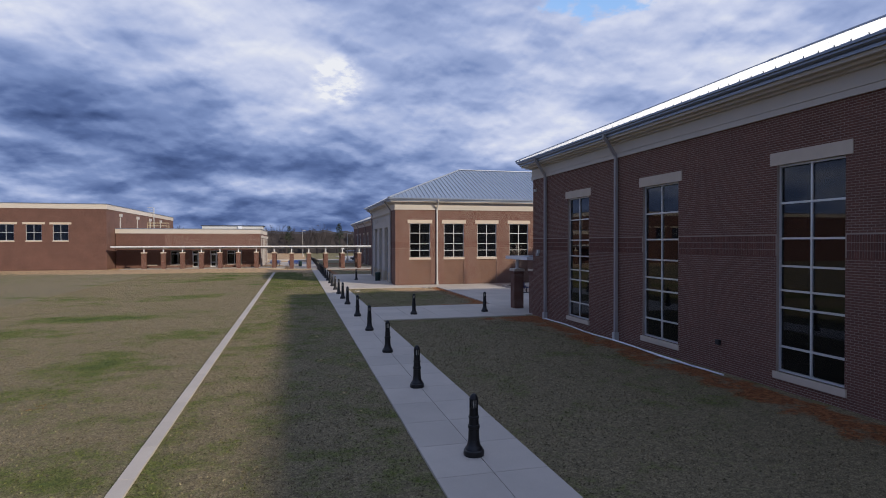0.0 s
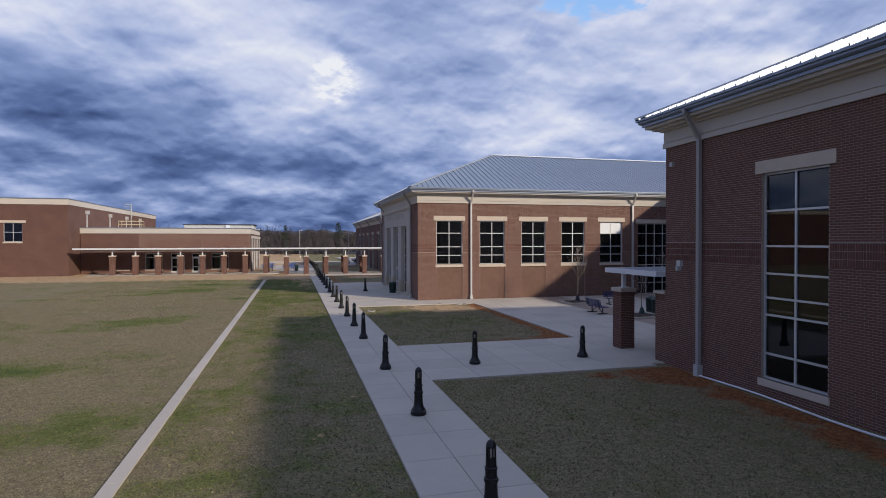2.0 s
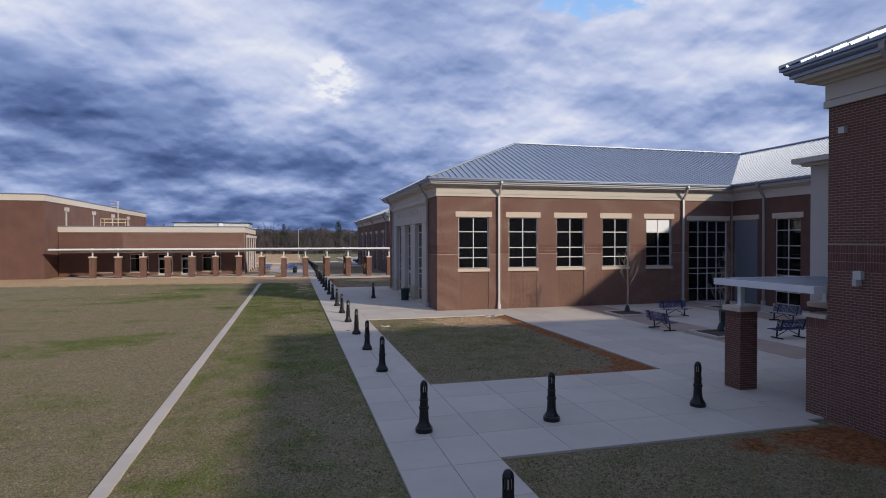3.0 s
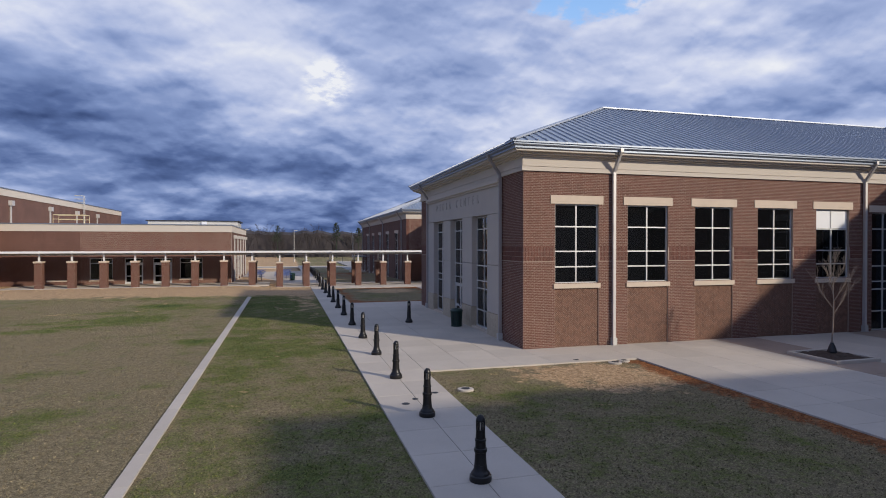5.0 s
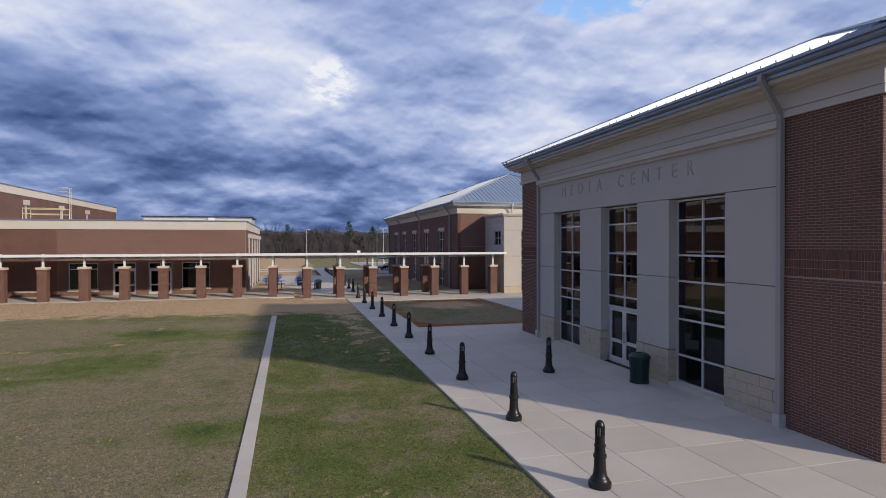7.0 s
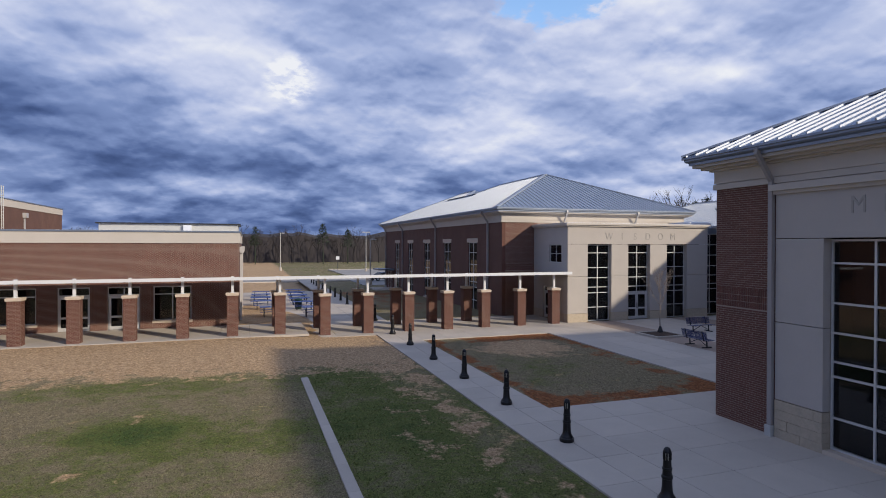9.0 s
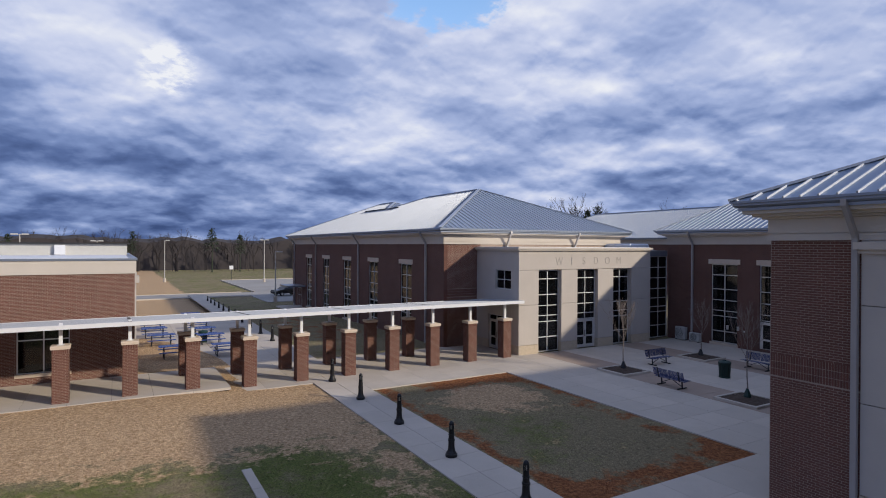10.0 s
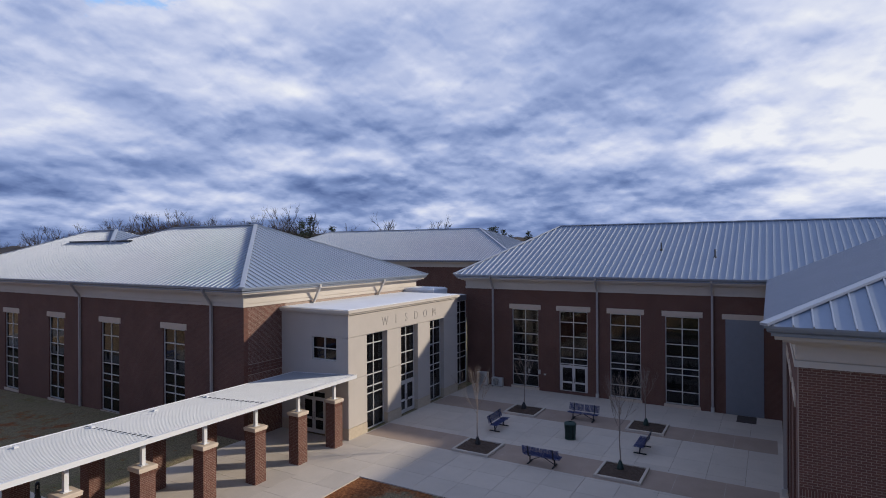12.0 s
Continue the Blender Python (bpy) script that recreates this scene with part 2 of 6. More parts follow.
def ground_material(name="winter_lawn", turf=False):
    """Winter lawn: dormant straw and green by the 'green' layer, bare sand and red clay by theirs."""
    m = bpy.data.materials.new(name)
    m.use_nodes = True
    nt = m.node_tree
    N, L = nt.nodes.new, nt.links.new
    b = nt.nodes["Principled BSDF"]
    b.inputs["Roughness"].default_value, b.inputs["Specular IOR Level"].default_value = 0.95, 0.15
    g = N("ShaderNodeNewGeometry")

    def noise_fac(s, d, r=0.65):
        n = N("ShaderNodeTexNoise")
        n.inputs["Scale"].default_value, n.inputs["Detail"].default_value, n.inputs["Roughness"].default_value = s, d, r
        L(g.outputs["Position"], n.inputs["Vector"])
        return n.outputs["Fac"]

    def mrange(f, a, c, lo=0.0, hi=1.0):
        r = N("ShaderNodeMapRange")
        L(f, r.inputs[0])
        for i, v in enumerate((a, c, lo, hi)):
            r.inputs[i + 1].default_value = v
        return r.outputs[0]

    def mth(op, a, c):
        n = N("ShaderNodeMath")
        n.operation = op
        for i, v in enumerate((a, c)):
            if isinstance(v, (int, float)):
                n.inputs[i].default_value = v
            else:
                L(v, n.inputs[i])
        return n.outputs[0]

    def mix(f, a, c):
        n = N("ShaderNodeMix")
        n.data_type = "RGBA"
        L(f, n.inputs[0])
        for i, v in ((6, a), (7, c)):
            if isinstance(v, tuple):
                n.inputs[i].default_value = (*v, 1)
            else:
                L(v, n.inputs[i])
        return n.outputs[2]

    def layer(name):
        a = N("ShaderNodeAttribute")
        a.attribute_name = name
        return a.outputs["Fac"]

    fine, tuft, patch, broad = noise_fac(30, 5, 0.75), noise_fac(7, 6, 0.75), noise_fac(0.9, 6), noise_fac(0.16, 4)
    straw = mix(mrange(fine, 0.3, 0.7), (0.135, 0.104, 0.058), (0.405, 0.33, 0.195))
    green = mix(mrange(fine, 0.3, 0.7), (0.066, 0.084, 0.020), (0.235, 0.250, 0.072))
    lush = mix(mrange(fine, 0.3, 0.7), (0.030, 0.060, 0.014), (0.120, 0.165, 0.042))
    k = mth("ADD", mth("ADD", mth("MULTIPLY", tuft, 0.55), mth("MULTIPLY", patch, 0.75)), mth("MULTIPLY", broad, 0.5))
    k = mth("ADD", k, layer("green"))
    col = mix(mrange(k, 0.86, 1.06), straw, green)
    col = mix(mrange(k, 1.08, 1.26), col, lush)
    earth = mix(mrange(tuft, 0.35, 0.7), (0.44, 0.275, 0.140), (0.66, 0.47, 0.285))
    clay = mix(mrange(tuft, 0.35, 0.7), (0.20, 0.070, 0.026), (0.40, 0.165, 0.065))
    e = mrange(mth("ADD", layer("sand"), mth("MULTIPLY", mth("SUBTRACT", mth("ADD", mth("MULTIPLY", tuft, 0.35), mth("MULTIPLY", patch, 1.35)), 0.85), 1.5)), 0.42, 0.62)
    col = mix(e, col, earth)
    c = mrange(mth("ADD", layer("clay"), mth("MULTIPLY", mth("SUBTRACT", mth("ADD", mth("MULTIPLY", tuft, 0.35), mth("MULTIPLY", patch, 1.35)), 0.85), 1.5)), 0.42, 0.66)
    col = mix(c, col, clay)
    dark = mrange(mth("ADD", mth("MULTIPLY", noise_fac(15, 3), 0.6), mth("MULTIPLY", tuft, 0.6)), 0.45, 0.75, 0.54, 1.22)
    if turf:
        dark = mth("MULTIPLY", mrange(g.outputs["Random Per Island"], 0, 1, 0.55, 1.2), dark)
    s = N("ShaderNodeVectorMath")
    s.operation = "SCALE"
    L(col, s.inputs[0]), L(dark, s.inputs["Scale"])
    L(s.outputs[0], b.inputs["Base Color"])
    if turf:
        return m
    bp = N("ShaderNodeBump")
    bp.inputs["Strength"].default_value, bp.inputs["Distance"].default_value = 0.8, 0.05
    L(mth("ADD", fine, mth("MULTIPLY", tuft, 1.6)), bp.inputs["Height"]), L(bp.outputs[0], b.inputs["Normal"])
    return m


BRICK_A, BRICK_B, MORTAR = (0.138, 0.064, 0.046), (0.116, 0.054, 0.040), (0.165, 0.098, 0.074)
M_BRICK_FAR = brick_material("brick_courses")
M_BRICK = material("fired_clay_brick", (0.138, 0.057, 0.039), 0.86, vary=0.16, scale=1.2, fine=45, bump=0.3, island=0.13)
M_BAND = material("soldier_brick", (0.130, 0.050, 0.034), 0.86, vary=0.16, scale=1.2, fine=45, bump=0.3, island=0.22)
M_BUFF = material("herringbone_brick", (0.165, 0.085, 0.056), 0.86, vary=0.16, scale=1.2, fine=45, bump=0.3, island=0.25)
M_MORTAR = material("mortar", (0.36, 0.28, 0.225), 0.95, vary=0.12)
M_CREAM = material("cream_stucco", (0.54, 0.48, 0.41), 0.9, vary=0.05, scale=0.8, fine=90, bump=0.12)
M_PRECAST = material("precast_panel", (0.47, 0.42, 0.37), 0.88, vary=0.06, scale=0.7, fine=80, bump=0.15)
M_STONE = material("split_face_stone", (0.46, 0.38, 0.28), 0.92, vary=0.16, scale=5, fine=40, bump=0.7, island=0.12)
M_LINTEL = material("cast_stone", (0.56, 0.46, 0.36), 0.9, vary=0.07, scale=3, fine=80)
M_ROOF = material("galvalume_roof", (0.28, 0.335, 0.42), 0.6, 0.35, vary=0.06, scale=0.35, fine=8, bump=0.03)
# seams coloured paler than the roof for the light caught on their sides
M_SEAM = material("roof_seam", (0.44, 0.47, 0.52), 0.5, 0.45, vary=0.05, scale=0.5, fine=8, bump=0.02)
M_GUTTER = material("grey_aluminium_gutter", (0.25, 0.28, 0.33), 0.38, 0.6, vary=0.05, scale=0.6, fine=10, bump=0.02)
M_SPOUT = material("painted_downspout", (0.34, 0.31, 0.29), 0.55, 0.0, vary=0.06)
M_SPOUT_B = material("silver_downspout", (0.55, 0.52, 0.49), 0.45, 0.3, vary=0.06)
M_ALU = material("anodised_window_frame", (0.62, 0.61, 0.59), 0.42, 0.35, vary=0.04, bump=0.0)
M_GLASS = glass_material()
# near-black, so the gloom of unlit rooms is put into the colour
M_ROOM = material("unlit_room_dark", (0.05, 0.048, 0.046), 0.9, vary=0.2, scale=0.6)
M_LAWN = ground_material()
M_TURF = ground_material("grass_tuft", True)
M_CONC = material("broom_concrete", (0.56, 0.49, 0.41), 0.9, vary=0.18, scale=0.55, fine=70, bump=0.2, tint=(0.43, 0.375, 0.315), each=0.055)
M_TAN = material("tan_concrete_band", (0.33, 0.25, 0.195), 0.9, vary=0.13, scale=0.8, fine=70, bump=0.2)
M_JOINT = material("joint_filler", (0.13, 0.11, 0.09), 0.95)
M_ROAD = material("worn_asphalt", (0.30, 0.285, 0.265), 0.92, vary=0.16, scale=0.15, fine=20)
M_BLACK = material("black_cast_iron", (0.012, 0.011, 0.011), 0.38, 0.2, vary=0.25, scale=14, fine=90, bump=0.08)
M_LENS = material("bollard_lens", (0.55, 0.50, 0.42), 0.3, vary=0.06)
M_WHITE = material("white_painted_steel", (0.72, 0.72, 0.72), 0.4, 0.1, vary=0.04, scale=1.5, fine=30, bump=0.03)
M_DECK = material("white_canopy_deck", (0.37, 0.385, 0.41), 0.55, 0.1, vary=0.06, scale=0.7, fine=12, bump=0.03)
M_BLUE = material("navy_coated_mesh", (0.018, 0.03, 0.115), 0.42, 0.0, vary=0.12, scale=8, fine=60)
M_BLUE_T = material("blue_coated_table", (0.022, 0.06, 0.24), 0.42, 0.0, vary=0.12, scale=8, fine=60)
M_GREEN = material("green_slatted_bin", (0.008, 0.034, 0.027), 0.45, 0.0, vary=0.12, scale=8)
M_TWIG = material("bare_twig", (0.24, 0.19, 0.155), 0.9, vary=0.2, scale=4)
M_MULCH = material("dark_mulch", (0.068, 0.044, 0.030), 0.97, vary=0.5, scale=9, fine=50, bump=1.0)
# darkened in the colour for cloud shade over the woods
M_WOOD_FAR = material("winter_woods", (0.042, 0.035, 0.035), 0.95, vary=0.35, scale=0.2, fine=2.5)
M_PINE = material("pine_needles", (0.028, 0.042, 0.022), 0.95, vary=0.4, scale=0.8, fine=4)
M_PANEL = material("blue_grey_metal_panel", (0.20, 0.215, 0.245), 0.55, 0.3, vary=0.06)
M_GREY = material("light_grey_equipment", (0.50, 0.49, 0.46), 0.55, 0.1, vary=0.06)
M_DARK = material("dark_metal", (0.03, 0.03, 0.032), 0.5, 0.3, vary=0.15)
M_YELLOW = material("cream_guard_rail", (0.62, 0.52, 0.30), 0.5, vary=0.05)
M_MEMBRANE = material("white_roof_membrane", (0.66, 0.67, 0.69), 0.7, vary=0.08, scale=0.5)
M_LETTER = material("engraved_letter", (0.37, 0.335, 0.295), 0.8, vary=0.05)
M_CAR = material("black_car_paint", (0.012, 0.012, 0.014), 0.18, 0.3, vary=0.05, bump=0)
M_RUBBER = material("tyre_rubber", (0.02, 0.02, 0.02), 0.85)
M_MAT = material("brown_doormat", (0.06, 0.048, 0.042), 0.97, vary=0.3, scale=20)


# ---------------------------------------------------------------- mesh tools
class Solid:
    """Collects boxes, prisms and lathed forms and turns them into one mesh."""

    def __init__(self):
        self.v, self.f = [], []

    def add(self, verts, faces):
        k = len(self.v)
        self.v += [tuple(p) for p in verts]
        self.f += [tuple(i + k for i in q) for q in faces]
        return self

    def hexa(self, lo, hi):
        """Two quads, bottom and top, counter-clockwise seen from above."""
        return self.add(list(lo) + list(hi), [(3, 2, 1, 0), (4, 5, 6, 7), (0, 1, 5, 4), (1, 2, 6, 5), (2, 3, 7, 6), (3, 0, 4, 7)])

    def box(self, x0, x1, y0, y1, z0, z1):
        c = [(x0, y0), (x1, y0), (x1, y1), (x0, y1)]
        return self.hexa([(*p, z0) for p in c], [(*p, z1) for p in c])

    def bevel_box(self, x0, x1, y0, y1, z0, z1, b):
        """A box whose top edges are chamfered."""
        c = [(x0, y0), (x1, y0), (x1, y1), (x0, y1)]
        d = [(x0 + b, y0 + b), (x1 - b, y0 + b), (x1 - b, y1 - b), (x0 + b, y1 - b)]
        self.hexa([(*p, z0) for p in c], [(*p, z1 - b) for p in c])
        return self.add([(*p, z1 - b) for p in c] + [(*p, z1) for p in d],
                        [(4, 5, 6, 7), (0, 1, 5, 4), (1, 2, 6, 5), (2, 3, 7, 6), (3, 0, 4, 7)])

    def on(self, face, u0, u1, z0, z1, d0, d1):
        """A box on a wall face: along it, up, and out of it."""
        if d0 > d1:
            d0, d1 = d1, d0
        c = [face.at(u0, d1), face.at(u1, d1), face.at(u1, d0), face.at(u0, d0)]
        return self.hexa([(*p, z0) for p in c], [(*p, z1) for p in c])

    def tube(self, a, b, r0, r1=None, n=8):
        a, b = Vector(a), Vector(b)
        r1 = r0 if r1 is None else r1
        w = (b - a).normalized()
        s = w.orthogonal().normalized()
        t = w.cross(s)
        ring = [(s * math.cos(2 * math.pi * i / n) + t * math.sin(2 * math.pi * i / n)) for i in range(n)]
        return self.add([a + q * r0 for q in ring] + [b + q * r1 for q in ring],
                        [(i, (i + 1) % n, n + (i + 1) % n, n + i) for i in range(n)] + [tuple(range(n))[::-1], tuple(range(n, 2 * n))])

    def path(self, pts, r, n=8):
        P = [Vector(p) for p in pts]
        rings, side = [], None
        for i, p in enumerate(P):
            w = (P[min(i + 1, len(P) - 1)] - P[max(i - 1, 0)]).normalized()
            side = w.orthogonal().normalized() if side is None else (side - w * side.dot(w)).normalized()
            t = w.cross(side)
            rings += [p + (side * math.cos(2 * math.pi * k / n) + t * math.sin(2 * math.pi * k / n)) * r for k in range(n)]
        m = len(P)
        return self.add(rings, [(i * n + k, i * n + (k + 1) % n, (i + 1) * n + (k + 1) % n, (i + 1) * n + k) for i in range(m - 1) for k in range(n)] +
                        [tuple(range(n))[::-1], tuple(range((m - 1) * n, m * n))])

    def bar(self, a, b, w, h):
        """A square bar from a to b, w wide and h deep."""
        a, b = Vector(a), Vector(b)
        d = (b - a).normalized()
        s = d.cross(Vector((0, 0, 1)))
        s = s.normalized() if s.length > 1e-4 else Vector((1, 0, 0))
        t = s.cross(d)
        o = [s * -w / 2 + t * -h / 2, s * w / 2 + t * -h / 2, s * w / 2 + t * h / 2, s * -w / 2 + t * h / 2]
        return self.hexa([a + q for q in o], [b + q for q in o])

    def lathe(self, prof, n=20, cx=0, cy=0):
        k = len(prof)
        v = [(cx + r * math.cos(2 * math.pi * i / n), cy + r * math.sin(2 * math.pi * i / n), z) for i in range(n) for r, z in prof]
        f = [(i * k + j, ((i + 1) % n) * k + j, ((i + 1) % n) * k + j + 1, i * k + j + 1) for i in range(n) for j in range(k - 1)]
        f += [tuple(i * k for i in range(n))[::-1], tuple(i * k + k - 1 for i in range(n))]
        return self.add(v, f)

    def mesh(self, name, mat, smooth=False):
        me = bpy.data.meshes.new(name)
        me.from_pydata(self.v, [], self.f)
        me.materials.append(mat)
        if smooth:
            me.polygons.foreach_set("use_smooth", [True] * len(me.polygons))
            me.set_sharp_from_angle(angle=radians(38))
        me.update()
        return me


def part(name, solid, mat, parent=None, label="", smooth=False):
    """One mesh object, under a thing or one of its parts."""
    ob = new(name, solid.mesh(name, mat, smooth))
    if parent is not None:
        ob.parent = parent
    if label:
        tagged(ob, label)
    return ob


def thing(name, label, category, group="", kind="", at=None):
    ob = new(name)
    ob.empty_display_size = 0.3
    if at is not None:
        ob.matrix_world = at
    return tagged(ob, label, category, group, kind)


class Face:
    """A vertical wall plane: origin, the direction to the right seen from outside, and the normal towards the viewer."""

    def __init__(self, ox, oy, ux, uy):
        self.o, self.u, self.n = (ox, oy), (ux, uy), (uy, -ux)

    def at(self, u, d=0.0):
        return (self.o[0] + u * self.u[0] + d * self.n[0], self.o[1] + u * self.u[1] + d * self.n[1])


def west(x, y):
    """A wall that looks towards -x; u runs from y southwards."""
    return Face(x, y, 0, -1)


def south(x, y):
    return Face(x, y, 1, 0)


def north(x, y):
    return Face(x, y, -1, 0)


def east(x, y):
    return Face(x, y, 0, 1)


def cut_wall(face, u0, u1, z0, z1, holes, thick=0.30, d=0.0):
    """A wall slab with rectangular holes through it."""
    us = sorted({u0, u1, *[min(max(h[i], u0), u1) for h in holes for i in (0, 1)]})
    zs = sorted({z0, z1, *[min(max(h[i], z0), z1) for h in holes for i in (2, 3)]})
    us = [a for i, a in enumerate(us) if not i or a - us[i - 1] > 1e-4]
    zs = [a for i, a in enumerate(zs) if not i or a - zs[i - 1] > 1e-4]
    nu, nz = len(us) - 1, len(zs) - 1

    def solid(i, k):
        if not (0 <= i < nu and 0 <= k < nz):
            return False
        u, z = (us[i] + us[i + 1]) / 2, (zs[k] + zs[k + 1]) / 2
        return not any(h[0] < u < h[1] and h[2] < z < h[3] for h in holes)

    s, index = Solid(), {}

    def vert(i, k, back):
        if (i, k, back) not in index:
            index[i, k, back] = len(s.v)
            s.v.append((*face.at(us[i], d - thick * back), zs[k]))
        return index[i, k, back]

    for i in range(nu):
        for k in range(nz):
            if not solid(i, k):
                continue
            f = [vert(i, k, 0), vert(i + 1, k, 0), vert(i + 1, k + 1, 0), vert(i, k + 1, 0)]
            r = [vert(i, k, 1), vert(i + 1, k, 1), vert(i + 1, k + 1, 1), vert(i, k + 1, 1)]
            s.f += [tuple(f), tuple(reversed(r))]
            for j, (di, dk) in enumerate(((0, -1), (1, 0), (0, 1), (-1, 0))):
                if not solid(i + di, k + dk):
                    n = (j + 1) % 4
                    s.f.append((f[n], f[j], r[j], r[n]))
    return s


COURSE, LONG = 0.0677, 0.203


def lay_bricks(face, u0, u1, z0, z1, holes, proud=0.005, bands=(), seed=1, joint=0.013):
    """Every stretcher of a wall as its own small block, in running bond, clipped at openings. Returns blocks as rows u0 u1 z0 z1 d."""
    rng = np.random.default_rng(seed)
    rows = []
    nz = int(round((z1 - z0) / COURSE))
    for i in range(nz):
        a, b = z0 + i * COURSE + joint / 2, z0 + (i + 1) * COURSE - joint / 2
        zm = (a + b) / 2
        if any(lo < zm < hi for lo, hi in bands):
            continue
        spans = [(u0, u1)]
        for h in holes:
            if h[2] < zm < h[3]:
                spans = [p for s, e in spans for p in ((s, min(e, h[0])), (max(s, h[1]), e)) if p[1] - p[0] > 0.03]
        shift = (i % 2) * LONG / 2
        for s, e in spans:
            k0 = math.floor((s - shift) / LONG)
            k1 = math.ceil((e - shift) / LONG)
            left = np.maximum(shift + np.arange(k0, k1) * LONG, s)
            right = np.minimum(shift + (np.arange(k0, k1) + 1) * LONG, e)
            ok = right - left > 0.03
            left, right = left[ok] + joint / 2, right[ok] - joint / 2
            rows.append(np.stack([left, right, np.full_like(left, a), np.full_like(left, b), proud + rng.uniform(-0.002, 0.002, left.size)], 1))
    return np.concatenate(rows) if rows else np.zeros((0, 5))


def soldiers(face, u0, u1, z0, z1, stacks, holes, proud=0.007, joint=0.013):
    """Upright bricks in stacked rows: a soldier band."""
    h = (z1 - z0) / stacks
    rows = []
    for k in range(stacks):
        a, b = z0 + k * h + joint / 2, z0 + (k + 1) * h - joint / 2
        zm = (a + b) / 2
        left = np.arange(u0, u1 - 0.03, COURSE)
        mid = left + COURSE / 2
        ok = np.ones(left.size, bool)
        for q in holes:
            if q[2] < zm < q[3]:
                ok &= ~((mid > q[0] - 0.03) & (mid < q[1] + 0.03))
        left = left[ok]
        rows.append(np.stack([left + joint / 2, left + COURSE - joint / 2, np.full_like(left, a), np.full_like(left, b), np.full_like(left, proud)], 1))
    return np.concatenate(rows)


def blocks_mesh(name, face, rows, mat):
    """Rows of blocks on a face as one mesh of small five-sided blocks."""
    n = len(rows)
    u0, u1, z0, z1, d = rows.T
    ox, oy = face.o
    back = -0.004

    def pt(u, z, dd):
        return np.stack([ox + u * face.u[0] + dd * face.n[0], oy + u * face.u[1] + dd * face.n[1], z], 1)

    bk = np.full(n, back)
    v = np.stack([pt(u0, z0, d), pt(u1, z0, d), pt(u1, z1, d), pt(u0, z1, d), pt(u0, z0, bk), pt(u1, z0, bk), pt(u1, z1, bk), pt(u0, z1, bk)], 1)
    quad = np.array([(0, 1, 2, 3), (3, 2, 6, 7), (1, 0, 4, 5), (0, 3, 7, 4), (2, 1, 5, 6)])
    f = (np.arange(n)[:, None, None] * 8 + quad[None]).reshape(-1)
    me = bpy.data.meshes.new(name)
    me.vertices.add(n * 8)
    me.vertices.foreach_set("co", v.reshape(-1).astype(np.float32))
    me.loops.add(f.size)
    me.loops.foreach_set("vertex_index", f.astype(np.int32))
    me.polygons.add(n * 5)
    me.polygons.foreach_set("loop_start", (np.arange(n * 5) * 4).astype(np.int32))
    me.polygons.foreach_set("loop_total", np.full(n * 5, 4, np.int32))
    me.materials.append(mat)
    me.update(calc_edges=True)
    me.validate()
    me.shade_flat()
    return me


def brickwork(face, u0, u1, z0, z1, holes, parent, bands=(), seed=1, stacks=3, pick=None):
    """Bricks of a wall. pick: a stretch (u0, u1, z0, z1) whose bricks are single parts; the rest are one joined part."""
    rows = lay_bricks(face, u0, u1, z0, z1, holes, bands=bands, seed=seed)
    if pick is not None:
        mid_u, mid_z = (rows[:, 0] + rows[:, 1]) / 2, (rows[:, 2] + rows[:, 3]) / 2
        sel = (mid_u > pick[0]) & (mid_u < pick[1]) & (mid_z > pick[2]) & (mid_z < pick[3])
        SINGLE.append((face, rows[sel], parent))
        rows = rows[~sel]
    ob = new("brick_facing", blocks_mesh("brick_facing", face, rows, M_BRICK))
    ob.parent = parent
    tagged(ob, kind="stuff")
    for lo, hi in bands:
        sb = new("soldier_band", blocks_mesh("soldier_band", face, soldiers(face, u0, u1, lo, hi, stacks, holes), M_BAND))
        sb.parent = parent
        tagged(sb, "three stacked rows of upright soldier bricks", kind="stuff")


SINGLE = []          # stretches of wall whose bricks become single parts at the end of the file


